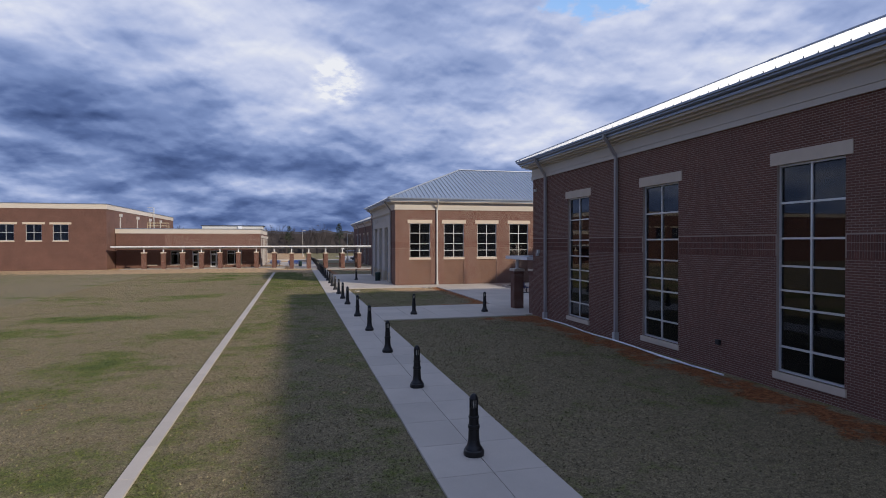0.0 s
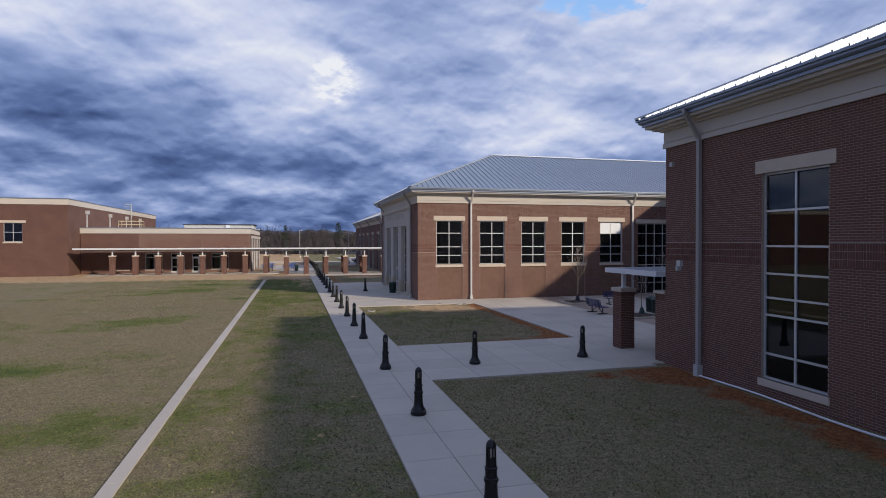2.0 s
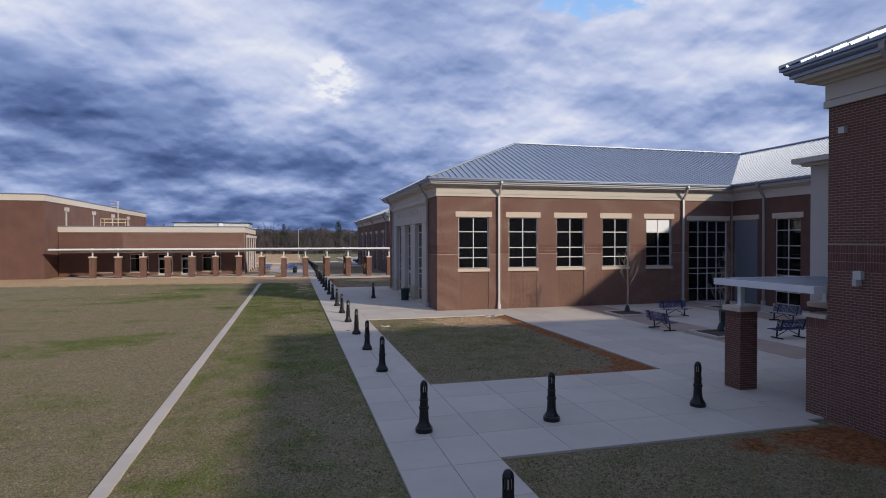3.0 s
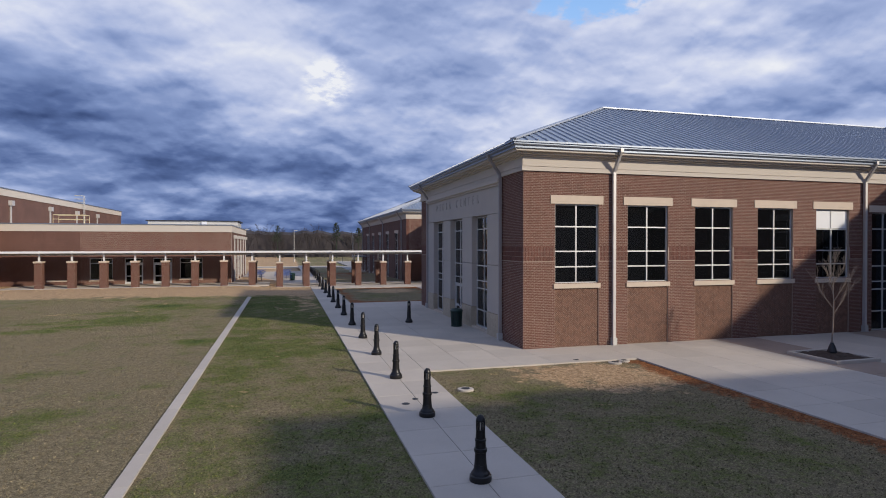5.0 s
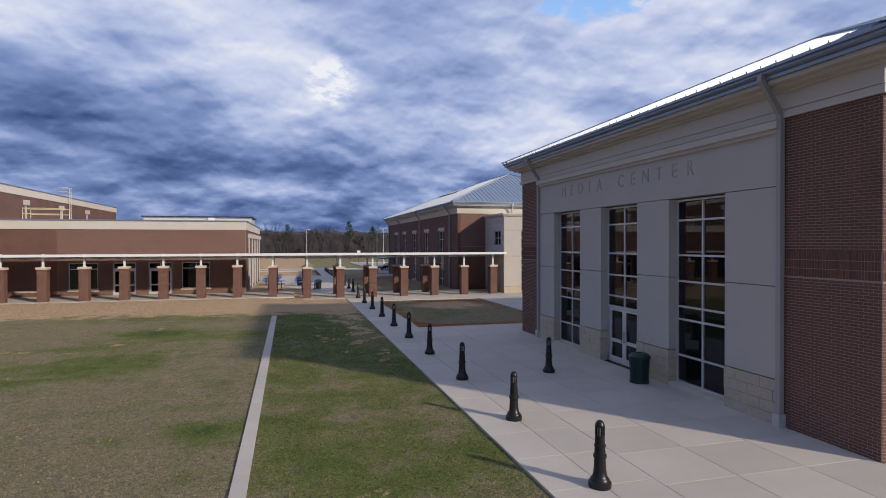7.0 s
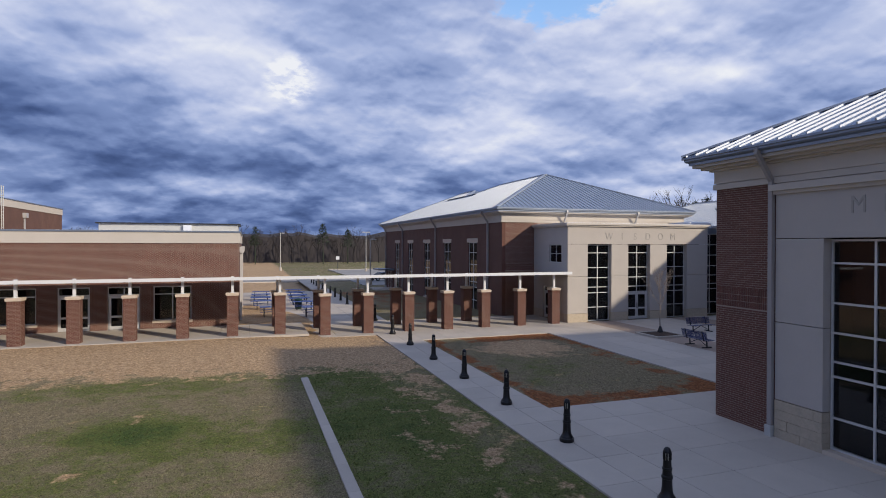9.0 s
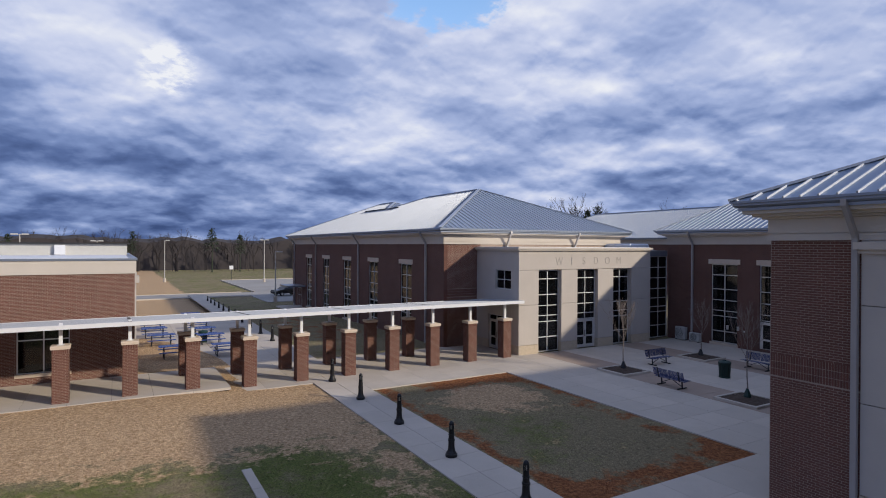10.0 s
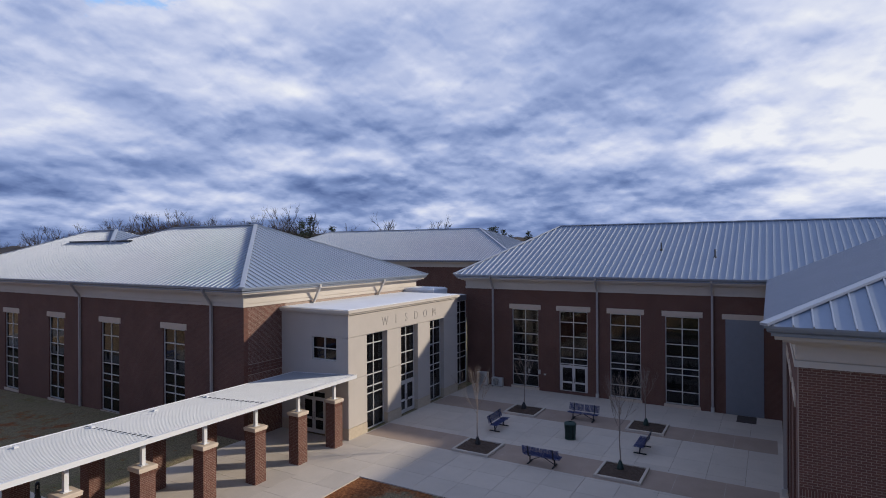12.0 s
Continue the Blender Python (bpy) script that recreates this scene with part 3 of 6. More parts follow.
def herringbone(face, u0, u1, z0, z1, parent):
    """A panel of bricks set in a zigzag below a window, clipped to its frame."""
    L2, W2, j = 0.20, 0.0667, 0.010
    verts, faces = [], []
    c = math.sqrt(0.5)

    def clip(poly):
        for axis, lim, sgn in ((0, u0, 1), (0, u1, -1), (1, z0, 1), (1, z1, -1)):
            out = []
            for i, p in enumerate(poly):
                q = poly[(i + 1) % len(poly)]
                a, b = sgn * (p[axis] - lim), sgn * (q[axis] - lim)
                if a >= 0:
                    out.append(p)
                if a * b < 0:
                    t = a / (a - b)
                    out.append((p[0] + t * (q[0] - p[0]), p[1] + t * (q[1] - p[1])))
            poly = out
            if len(poly) < 3:
                return []
        return poly

    span = int((u1 - u0 + z1 - z0) / W2) + 8
    for i in range(-span, span):
        for k in range(-span // 3, span // 3 + 2):
            bx, by = i * W2 + k * 0.0, i * W2
            for kind in (0, 1):
                x0 = bx + k * 2 * L2 + (0 if kind == 0 else L2)
                y0 = by
                w, h = (L2, W2) if kind == 0 else (W2, L2)
                if kind == 1:
                    y0 = by + W2 - L2
                q = [(x0 + j / 2, y0 + j / 2), (x0 + w - j / 2, y0 + j / 2), (x0 + w - j / 2, y0 + h - j / 2), (x0 + j / 2, y0 + h - j / 2)]
                q = [(u0 + (a - b) * c, z0 + (a + b) * c) for a, b in q]
                if max(p[0] for p in q) < u0 or min(p[0] for p in q) > u1 or max(p[1] for p in q) < z0 or min(p[1] for p in q) > z1:
                    continue
                q = clip(q)
                if len(q) < 3:
                    continue
                n, base = len(q), len(verts)
                verts += [(*face.at(p[0], -0.040), p[1]) for p in q] + [(*face.at(p[0], -0.052), p[1]) for p in q]
                faces.append(tuple(range(base, base + n)))
                faces += [(base + (t + 1) % n, base + t, base + n + t, base + n + (t + 1) % n) for t in range(n)]
    me = bpy.data.meshes.new("herringbone_panel")
    me.from_pydata(verts, [], faces)
    me.materials.append(M_BUFF)
    ob = new("herringbone_panel", me)
    ob.parent = parent
    return tagged(ob, "recessed panel of herringbone brick below the window", kind="stuff")


def window(face, u0, u1, z0, z1, rows, parent, cols=2, recess=0.10, lintel=0.36, sill=0.20, ear=0.21, door=None, label=""):
    """A glazed opening: frame, mullions, panes, lintel and sill. rows: heights of the cross bars. door: width and height of a pair of doors."""
    t, w = 0.075, 0.055
    s = Solid()
    rings = [[(*face.at(u, d), z) for u, z in ((u0 + k, z0 + k), (u1 - k, z0 + k), (u1 - k, z1 - k), (u0 + k, z1 - k))] for d, k in ((-recess - t, 0), (-recess + 0.01, 0), (-recess + 0.01, w), (-recess - t, w))]
    s.add([p for ring in rings for p in ring], [(4 * a + i, 4 * a + (i + 1) % 4, 4 * ((a + 1) % 4) + (i + 1) % 4, 4 * ((a + 1) % 4) + i) for a in range(4) for i in range(4)])
    zs = [z0 + w] + sorted(rows) + [z1 - w]
    us = [u0 + w + (u1 - u0 - 2 * w) * i / cols for i in range(cols + 1)]
    low, bars = zs[0], []
    if door:
        low = z0 + door[1]
    for u in us[1:-1]:
        bars.append(("mullion", Solid().on(face, u - w / 2, u + w / 2, low, z1 - w, -recess - t + 0.003, -recess + 0.013)))
    for z in zs[1:-1]:
        if z >= low - 0.02:
            bars.append(("transom", Solid().on(face, u0 + w, u1 - w, z - w / 2, z + w / 2, -recess - t + 0.006, -recess + 0.016)))
    win = part("window", s, M_ALU, parent, label)
    for name, bar in bars:
        part(name, bar, M_ALU, win)
    for i in range(cols):
        for a, b in zip(zs, zs[1:]):
            if b <= low + 0.02:
                continue
            g = Solid().on(face, us[i] + (w / 2 if i else 0), us[i + 1] - (w / 2 if i < cols - 1 else 0), max(a, low) + w / 2, b - w / 2, -recess - 0.045, -recess - 0.033)
            part("pane", g, M_GLASS, win)
    # shallow box coloured dark to stand in for the unlit room
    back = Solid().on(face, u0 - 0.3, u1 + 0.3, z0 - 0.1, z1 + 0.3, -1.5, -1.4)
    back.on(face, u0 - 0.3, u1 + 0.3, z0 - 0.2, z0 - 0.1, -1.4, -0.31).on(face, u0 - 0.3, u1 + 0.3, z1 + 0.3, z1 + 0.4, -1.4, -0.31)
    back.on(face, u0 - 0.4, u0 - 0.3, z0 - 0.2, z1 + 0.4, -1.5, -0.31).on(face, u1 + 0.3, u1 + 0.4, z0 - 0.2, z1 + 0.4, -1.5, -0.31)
    part("interior", back, M_ROOM, win, "shallow box coloured dark for the unlit room behind the glass")
    if lintel:
        part("lintel", Solid().on(face, u0 - ear, u1 + ear, z1, z1 + lintel, -0.28, 0.035), M_LINTEL, win)
    if sill:
        part("sill", Solid().on(face, u0 - 0.07, u1 + 0.07, z0 - sill, z0, -0.2, 0.06), M_LINTEL, win)
    if door:
        dw, dh = door
        uc = (u0 + u1) / 2
        for k in (-1, 1):
            a, b = (uc - dw / 2, uc - 0.01) if k < 0 else (uc + 0.01, uc + dw / 2)
            r, st = Solid(), 0.10
            d0, d1 = -recess - 0.06, -recess + 0.02
            r.on(face, a, a + st, z0 + 0.02, z0 + dh - 0.03, d0, d1).on(face, b - st, b, z0 + 0.02, z0 + dh - 0.03, d0, d1)
            r.on(face, a + st, b - st, z0 + dh - 0.03 - st, z0 + dh - 0.03, d0, d1).on(face, a + st, b - st, z0 + 0.02, z0 + 0.02 + 0.2, d0, d1)
            r.on(face, a + st, b - st, z0 + 0.75, z0 + 0.87, d0, d1)
            leaf = part("door", r, M_ALU, win, "aluminium glazed door leaf")
            gl = Solid().on(face, a + st, b - st, z0 + 0.22, z0 + 0.75, d0 + 0.03, d0 + 0.04)
            gl.on(face, a + st, b - st, z0 + 0.87, z0 + dh - 0.03 - st, d0 + 0.03, d0 + 0.04)
            g2 = part("door_glass", gl, M_GLASS, win)
            h = Solid()
            hu = b - 0.06 if k < 0 else a + 0.06
            h.tube((*face.at(hu, d1 + 0.05), z0 + 0.8), (*face.at(hu, d1 + 0.05), z0 + 1.2), 0.014)
            h.tube((*face.at(hu, d1), z0 + 0.83), (*face.at(hu, d1 + 0.05), z0 + 0.83), 0.01).tube((*face.at(hu, d1), z0 + 1.17), (*face.at(hu, d1 + 0.05), z0 + 1.17), 0.01)
            part("door_handle", h, M_DARK, win)
        s2 = Solid()
        for k in (-1, 1):
            a = uc + k * dw / 2
            o = u0 if k < 0 else u1
            if abs(a - o) > w + 0.02:
                s2.on(face, min(a, a + k * 0.05), max(a, a + k * 0.05), z0, z0 + dh, -recess - t, -recess + 0.01)
        s2.on(face, u0 + w, u1 - w, z0 + dh - 0.02, z0 + dh + 0.05, -recess - t, -recess + 0.015)
        part("door_frame", s2, M_ALU, win)
    return win


def downspout(face, u, z_top, eave_out, eave_z, parent, mat=None, w=0.13, z_bot=0.05):
    """A square downspout that runs in under the eave to the wall and down to a boot."""
    mat = mat or M_SPOUT
    s = Solid()
    a = Vector((*face.at(u, eave_out - 0.10), eave_z))
    b = Vector((*face.at(u, eave_out - 0.10), eave_z - 0.16))
    c = Vector((*face.at(u, 0.10), z_top))
    s.bar(a, b, w, w)
    s.bar(b + Vector((0, 0, 0.04)), c + Vector((0, 0, -0.04)), w * 0.85, w)
    s.on(face, u - w / 2, u + w / 2, z_bot + 0.25, z_top + 0.03, 0.035, 0.035 + w)
    ob = part("downspout", s, mat, parent)
    bt = Solid().on(face, u - w * 0.75, u + w * 0.75, z_bot - 0.1, z_bot + 0.28, 0.012, 0.22)
    part("boot", bt, M_GREY, ob)
    return ob


def slab(s, x0, x1, y0, y1, out, z0, z1, jog=0.0):
    return s.box(x0 - out, x1 + out, y0 - out, y1 + out, z0 + jog, z1 + jog)


def cornice(x0, x1, y0, y1, zb, parent):
    """Frieze, stepped soffit and gutter round a rectangular block; zb: the top of the brick. Returns the eave height."""
    def moulding(prof):
        q = Solid()
        ring = [[(x0 - o, y0 - o, zb + z), (x1 + o, y0 - o, zb + z), (x1 + o, y1 + o, zb + z), (x0 - o, y1 + o, zb + z)] for o, z in prof]
        n = len(ring)
        return q.add([p for r in ring for p in r], [(3, 2, 1, 0), tuple(4 * n - 4 + i for i in range(4))] +
                     [(4 * k + i, 4 * k + (i + 1) % 4, 4 * k + 4 + (i + 1) % 4, 4 * k + 4 + i) for k in range(n - 1) for i in range(4)])

    part("lip", moulding([(0.08, -0.05), (0.08, 0.12)]), M_CREAM, parent)
    part("frieze", moulding([(0.02, 0.0), (0.02, 0.145), (0.055, 0.145), (0.055, 0.53)]), M_CREAM, parent, "cream stucco frieze under the eaves")
    part("soffit", moulding([(0.06, 0.53), (0.16, 0.54), (0.16, 0.60), (0.34, 0.605), (0.34, 0.68), (0.52, 0.685), (0.52, 0.78)]), M_CREAM, parent, "stepped cream soffit moulding")
    part("gutter", moulding([(0.60, 0.78), (0.60, 0.86), (0.66, 0.88), (0.70, 0.92), (0.70, 0.98), (0.76, 0.985), (0.76, 1.05)]), M_GUTTER, parent, "grey aluminium gutter along the eaves")
    return zb + 1.05


def roof_slope(pts, up, parent, step=0.43, seam_h=0.055, name="roof_slope"):
    """A plane of standing-seam metal: a thin plate and its raised seams running up the slope. pts: convex polygon, first edge is the eave."""
    P = [Vector(p) for p in pts]
    e = (P[1] - P[0]).normalized()
    nrm = (P[1] - P[0]).cross(P[-1] - P[0]).normalized()
    if nrm.z < 0:
        nrm = -nrm
    s = Solid()
    n = len(P)
    t = 0.05
    s.add([p for p in P] + [p - nrm * t for p in P], [tuple(range(n)), tuple(range(2 * n - 1, n - 1, -1))] + [(i, n + i, n + (i + 1) % n, (i + 1) % n) for i in range(n)])
    plate = part(name, s, M_ROOF, parent)
    rise = nrm.cross(e)
    if rise.z < 0:
        rise = -rise
    q = [((p - P[0]).dot(e), (p - P[0]).dot(rise)) for p in P]
    lo, hi = min(a for a, _ in q), max(a for a, _ in q)
    s = Solid()
    k = lo + step / 2
    while k < hi:
        cross = []
        for (a, b), (c, d) in zip(q, q[1:] + q[:1]):
            if (a - k) * (c - k) < 0:
                cross.append(b + (d - b) * (k - a) / (c - a))
        if len(cross) >= 2 and max(cross) - min(cross) > 0.15:
            b0, b1 = min(cross), max(cross)
            A, B = P[0] + e * k + rise * b0, P[0] + e * k + rise * b1
            w = e * 0.018
            part("seam", Solid().hexa([A - w, A + w, A + w + nrm * seam_h, A - w + nrm * seam_h], [B - w, B + w, B + w + nrm * seam_h, B - w + nrm * seam_h]), M_SEAM, plate)
        k += step
    return plate


def ridge_cap(a, b, parent, w=0.30):
    s = Solid()
    s.bar(Vector(a) + Vector((0, 0, 0.04)), Vector(b) + Vector((0, 0, 0.04)), w, 0.07)
    part("ridge_cap", s, M_SEAM, parent)


def parapet(x0, x1, y0, y1, zb, zt, parent):
    s = Solid()
    slab(s, x0, x1, y0, y1, 0.06, zb, zt - 0.10)
    part("parapet", s, M_CREAM, parent, "cream parapet band")
    s = Solid()
    slab(s, x0, x1, y0, y1, 0.12, zt - 0.10, zt)
    part("coping", s, M_GUTTER, parent)


def letters(text, face, u0, u1, z0, h, parent, out=0.02):
    """Thin capital letters spaced along a wall."""
    n = len(text)
    for i, ch in enumerate(text):
        if ch == " ":
            continue
        c = bpy.data.curves.new("letter", "FONT")
        c.body, c.size, c.extrude, c.align_x = ch, h * 1.38, 0.012, "CENTER"
        c.materials.append(M_LETTER)
        ob = new("letter", c)
        u = u0 + (u1 - u0) * i / (n - 1)
        x, y = face.at(u, out)
        ang = math.atan2(face.u[1], face.u[0])
        ob.matrix_world = Matrix.Translation((x, y, z0)) @ Euler((radians(90), 0, ang)).to_matrix().to_4x4() @ Matrix.Diagonal((0.86, 1, 1, 1))
        ob.parent = parent


# ---------------------------------------------------------------- ground and paving
def smooth(a, b, v):
    t = np.clip((v - a) / (b - a), 0, 1)
    return t * t * (3 - 2 * t)


def fall(x, y):
    """The ground drops gently beyond the covered walk."""
    return -0.55 * smooth(99.5, 142, y) * smooth(-30, -4, x) + 0.22 * smooth(-2.5, -9, x) * smooth(84, 92, y) * smooth(140, 100, y)


class LawnLayers:
    """Looks the lawn's layers up at a place."""

    def sample(self, x, y):
        i = np.clip(np.searchsorted(self.ys, y) - 1, 0, len(self.ys) - 1)
        j = np.clip(np.searchsorted(self.xs, x) - 1, 0, len(self.xs) - 1)
        return {k: a[i, j] for k, a in self.layers.items()}


KD_LAWN = LawnLayers()


def build_ground():
    xs = np.unique(np.round(np.concatenate([[-3000, -1500, -700, -300, -160, -110], np.arange(-80, -45, 5), np.arange(-45, 12, 0.5), np.arange(12, 60, 6), [80, 120, 200, 400, 800, 1600, 3000]]), 3))
    ys = np.unique(np.round(np.concatenate([[-3000, -1200, -500, -200, -100, -60, -30], np.arange(-20, 98, 0.5), np.arange(98, 150, 2), np.arange(150, 260, 10), [300, 400, 600, 1000, 1800, 3000]]), 3))
    X, Y = np.meshgrid(xs, ys)
    rng = np.random.default_rng(5)
    near = (np.abs(X + 17) < 30) & (Y > -20) & (Y < 97)
    Z = -0.03 + fall(X, Y) + np.where(near, rng.normal(0, 0.006, X.shape), 0)
    nx, ny = len(xs), len(ys)
    v = np.stack([X, Y, Z], -1).reshape(-1, 3)
    i = np.arange(nx * ny).reshape(ny, nx)
    f = np.stack([i[:-1, :-1], i[:-1, 1:], i[1:, 1:], i[1:, :-1]], -1).reshape(-1, 4)
    me = bpy.data.meshes.new("ground")
    me.from_pydata(v.tolist(), [], f.tolist())
    me.materials.append(M_LAWN)
    x, y = v[:, 0], v[:, 1]

    def bump(cx, cy, rx, ry):
        return np.exp(-(((x - cx) / rx) ** 2 + ((y - cy) / ry) ** 2))

    patch = random.Random(23)
    lawn_strip = (x > -6.1) & (x < -0.8)
    green = np.where(x < -6.2, -0.10, -0.05) + 0.06 * smooth(150, 165, y)
    green = green + np.where(lawn_strip, 0.06 * smooth(-5, -1.5, -x) * smooth(40, 60, y) * smooth(92, 84, y), 0)
    green = green + np.where(lawn_strip, 0.05, 0) + np.where(lawn_strip, 0.045 * smooth(20, 50, y) * smooth(82, 70, y), 0) + np.where(x < -6.2, 0.05 * smooth(60, 74, y), 0) - np.where((x > 1.2) & (y > 75) & (y < 91), 0.07, 0)
    for cx, cy, rx, ry, a in ((-15, 36, 3, 1.3, .3), (-10, 23, 1.2, 2.5, .25), (-17, 26, 2, 2, .2), (-12, 70, 2.2, 3, .3), (-13, 84, 4.5, 1.6, .22),
                              (-4, 76, 2.2, 8, .16), (4, 82, 2.2, 3, .16), (5, 45, 3, 5, .10), (-11.5, 77, 1.5, 2.5, .2), (-7.5, 62, 1.2, 6, .1), (-20, 50, 6, 3, .12)):
        green = green + a * bump(cx, cy, rx, ry)
    for i in range(46):
        cx, cy, rx = patch.uniform(-24, -7), patch.uniform(6, 80), patch.uniform(0.7, 3.0)
        green = green + patch.uniform(0.10, 0.26) * bump(cx, cy, rx, rx * patch.uniform(0.3, 0.6))
    green = green + np.where(x < -6.2, 0.035 * smooth(50, 30, y), 0)
    sand = 1.0 * smooth(81.0, 90.5, y) * smooth(1.0, -2.0, x) * smooth(-60, -20, x) + 0.25 * smooth(90.3, 92.2, y) * smooth(0.5, -2.0, x)
    for cx, cy, rx, ry, a in ((-7, 86, 6, 2.5, .30), (-3, 74, 2.5, 5, .30), (-12, 79, 5, 1.5, .32), (7.2, 50.4, 2.8, 2.4, .85), (4.6, 51.8, 2.2, 1.2, .40), (-2.2, 20, 1.2, 7, .24), (-1.8, 33, 0.8, 9, .22),
                              (5.8, 86.8, 3.0, 2.8, 1.0), (5.0, 80.0, 3.0, 2.6, .26), (-30, 90, 14, 4, .3), (-16, 74, 6, 1.5, .34), (-4.2, 52, 1.5, 8, .18), (-2.5, 82, 2.0, 4, .36), (-1.8, 76, 0.9, 9, .30), (-14, 30, 8, 2, .16)):
        sand = sand + a * bump(cx, cy, rx, ry)
    clay = 0.72 * smooth(7.4, 9.0, x) * (y < 31.5) * (x < 9.95)
    clay = clay + 0.55 * smooth(28.4, 30.6, y) * (y < 31.5) * smooth(4.4, 7.2, x)
    bed1, bed2 = (x > 1.1) & (x < 9.6) & (y > 37) & (y < 53), (x > 1.1) & (x < 9.6) & (y > 75.5) & (y < 91)
    clay = clay + np.where(bed1, 0.75 * smooth(7.9, 9.1, x) + 0.62 * smooth(39.4, 37.9, y) * smooth(3.5, 6.5, x), 0)
    clay = clay + np.where(bed2, 0.72 * smooth(2.8, 1.5, x) + 0.74 * smooth(78.6, 76.4, y) + 0.85 * smooth(88.0, 89.8, y) * smooth(2, 5, x) + 0.48 * smooth(7.6, 8.8, x), 0)
    clay = clay + 0.5 * bump(-10.2, 17.6, 0.5, 0.5) + 0.5 * bump(6.5, 128, 6, 5) + 0.45 * bump(5, 114, 5, 16)
    for name, val in (("green", green), ("sand", sand), ("clay", clay)):
        a = me.attributes.new(name, "FLOAT", "POINT")
        a.data.foreach_set("value", val.astype(np.float32))
    KD_LAWN.xs, KD_LAWN.ys = xs, ys
    KD_LAWN.layers = {k: q.reshape(ny, nx) for k, q in (("green", green), ("sand", sand), ("clay", clay))}
    ob = new("ground", me)
    return tagged(ob, "winter lawn, straw and green, with sandy and red clay patches", "lawn", kind="structure")


ground = build_ground()


def grow_turf():
    """Short winter turf on the lawns beside the walk: small leaning tufts in their thousands."""
    rng = np.random.default_rng(17)
    P = []
    for x0, x1, y0, y1, n in ((-6.1, -1.0, 4, 88, 90000), (-22, -6.44, 6, 88, 150000), (1.2, 9.4, 8, 31.2, 45000), (1.25, 9.3, 37.7, 52.4, 22000), (1.3, 9.3, 76.2, 90.4, 9000)):
        P.append(np.stack([rng.uniform(x0, x1, n), rng.uniform(y0, y1, n)], 1))
    P = np.concatenate(P)
    # bare earth carries few tufts
    k = KD_LAWN.sample(P[:, 0], P[:, 1])
    keep = rng.uniform(0, 1, len(P)) > np.clip(1.25 * np.maximum(k["sand"], k["clay"]) - 0.15, 0, 1.0)
    P, k = P[keep], {q: w[keep] for q, w in k.items()}
    n = len(P)
    a = rng.uniform(0, 2 * np.pi, n)
    w, h = rng.uniform(0.006, 0.020, n), rng.uniform(0.010, 0.034, n)
    z = -0.03 + fall(P[:, 0], P[:, 1])
    cx, cy = np.cos(a) * w, np.sin(a) * w
    lx, ly = rng.normal(0, 0.018, n), rng.normal(0, 0.018, n)
    v = np.stack([np.stack([P[:, 0] - cx, P[:, 1] - cy, z], 1), np.stack([P[:, 0] + cx, P[:, 1] + cy, z], 1),
                  np.stack([P[:, 0] + lx + cx * 0.5, P[:, 1] + ly + cy * 0.5, z + h], 1), np.stack([P[:, 0] + lx - cx * 0.6, P[:, 1] + ly - cy * 0.6, z + h * 0.8], 1)], 1)
    me = bpy.data.meshes.new("grass")
    me.vertices.add(n * 4)
    me.vertices.foreach_set("co", v.reshape(-1).astype(np.float32))
    me.loops.add(n * 4)
    me.loops.foreach_set("vertex_index", np.arange(n * 4, dtype=np.int32))
    me.polygons.add(n)
    me.polygons.foreach_set("loop_start", (np.arange(n) * 4).astype(np.int32))
    me.polygons.foreach_set("loop_total", np.full(n, 4, np.int32))
    for q, w in k.items():
        at = me.attributes.new(q, "FLOAT", "POINT")
        at.data.foreach_set("value", np.repeat(w, 4).astype(np.float32))
    me.materials.append(M_TURF)
    me.update(calc_edges=True)
    return tagged(new("grass", me), "short straw and green winter turf", "grass", kind="stuff")


grow_turf()


def slabs(name, label, x0, x1, y0, y1, nx, ny, mat, top=0.02, joint=0.012, singles=True, skip=()):
    """A poured concrete area cut into slabs by open joints, on a darker bed."""
    bed = Solid().box(x0 + 0.02, x1 - 0.02, y0 + 0.02, y1 - 0.02, top - 0.14, top - 0.02)
    ob = part(name, bed, M_JOINT)
    tagged(ob, label, "pavement", kind="structure")
    dx, dy = (x1 - x0) / nx, (y1 - y0) / ny
    PAVING.append((ob, x0, y0, dx, dy, nx, ny, mat, top, joint, singles, skip))
    return ob


PAVING = []
walk_slabs = slabs("walkway", "long pale concrete walk with a centre joint", -0.98, 1.16, -16, 37.5, 2, 34, M_CONC)
walk_slabs2 = slabs("walkway", "long pale concrete walk with a centre joint", -0.98, 1.16, 37.5, 93.3, 2, 36, M_CONC)
walk_slabs3 = slabs("walkway", "concrete walk leading on to the car park", -0.98, 1.16, 99.4, 153, 2, 34, M_CONC, top=-0.0)
plaza_south = slabs("plaza", "pale concrete plaza before the entrance", 1.16, 9.4, 31.35, 37.5, 5, 4, M_CONC)
court_south = slabs("courtyard", "concrete courtyard with benches and planters", 9.4, 28.4, 31.7, 55.5, 12, 15, M_CONC)
plaza_mid = slabs("plaza", "concrete forecourt of the white entrance", 1.16, 5.97, 52.7, 76.0, 3, 15, M_CONC)
plaza_south_b = slabs("plaza", "concrete strip along the brick wall", 5.97, 9.4, 52.7, 55.52, 2, 2, M_CONC)
plaza_north_b = slabs("plaza", "concrete strip along the brick wall", 5.97, 9.4, 73.62, 76.0, 2, 1, M_CONC)
court_north = slabs("courtyard", "concrete courtyard with benches and planters", 9.4, 28.5, 73.62, 94.2, 12, 13, M_CONC)
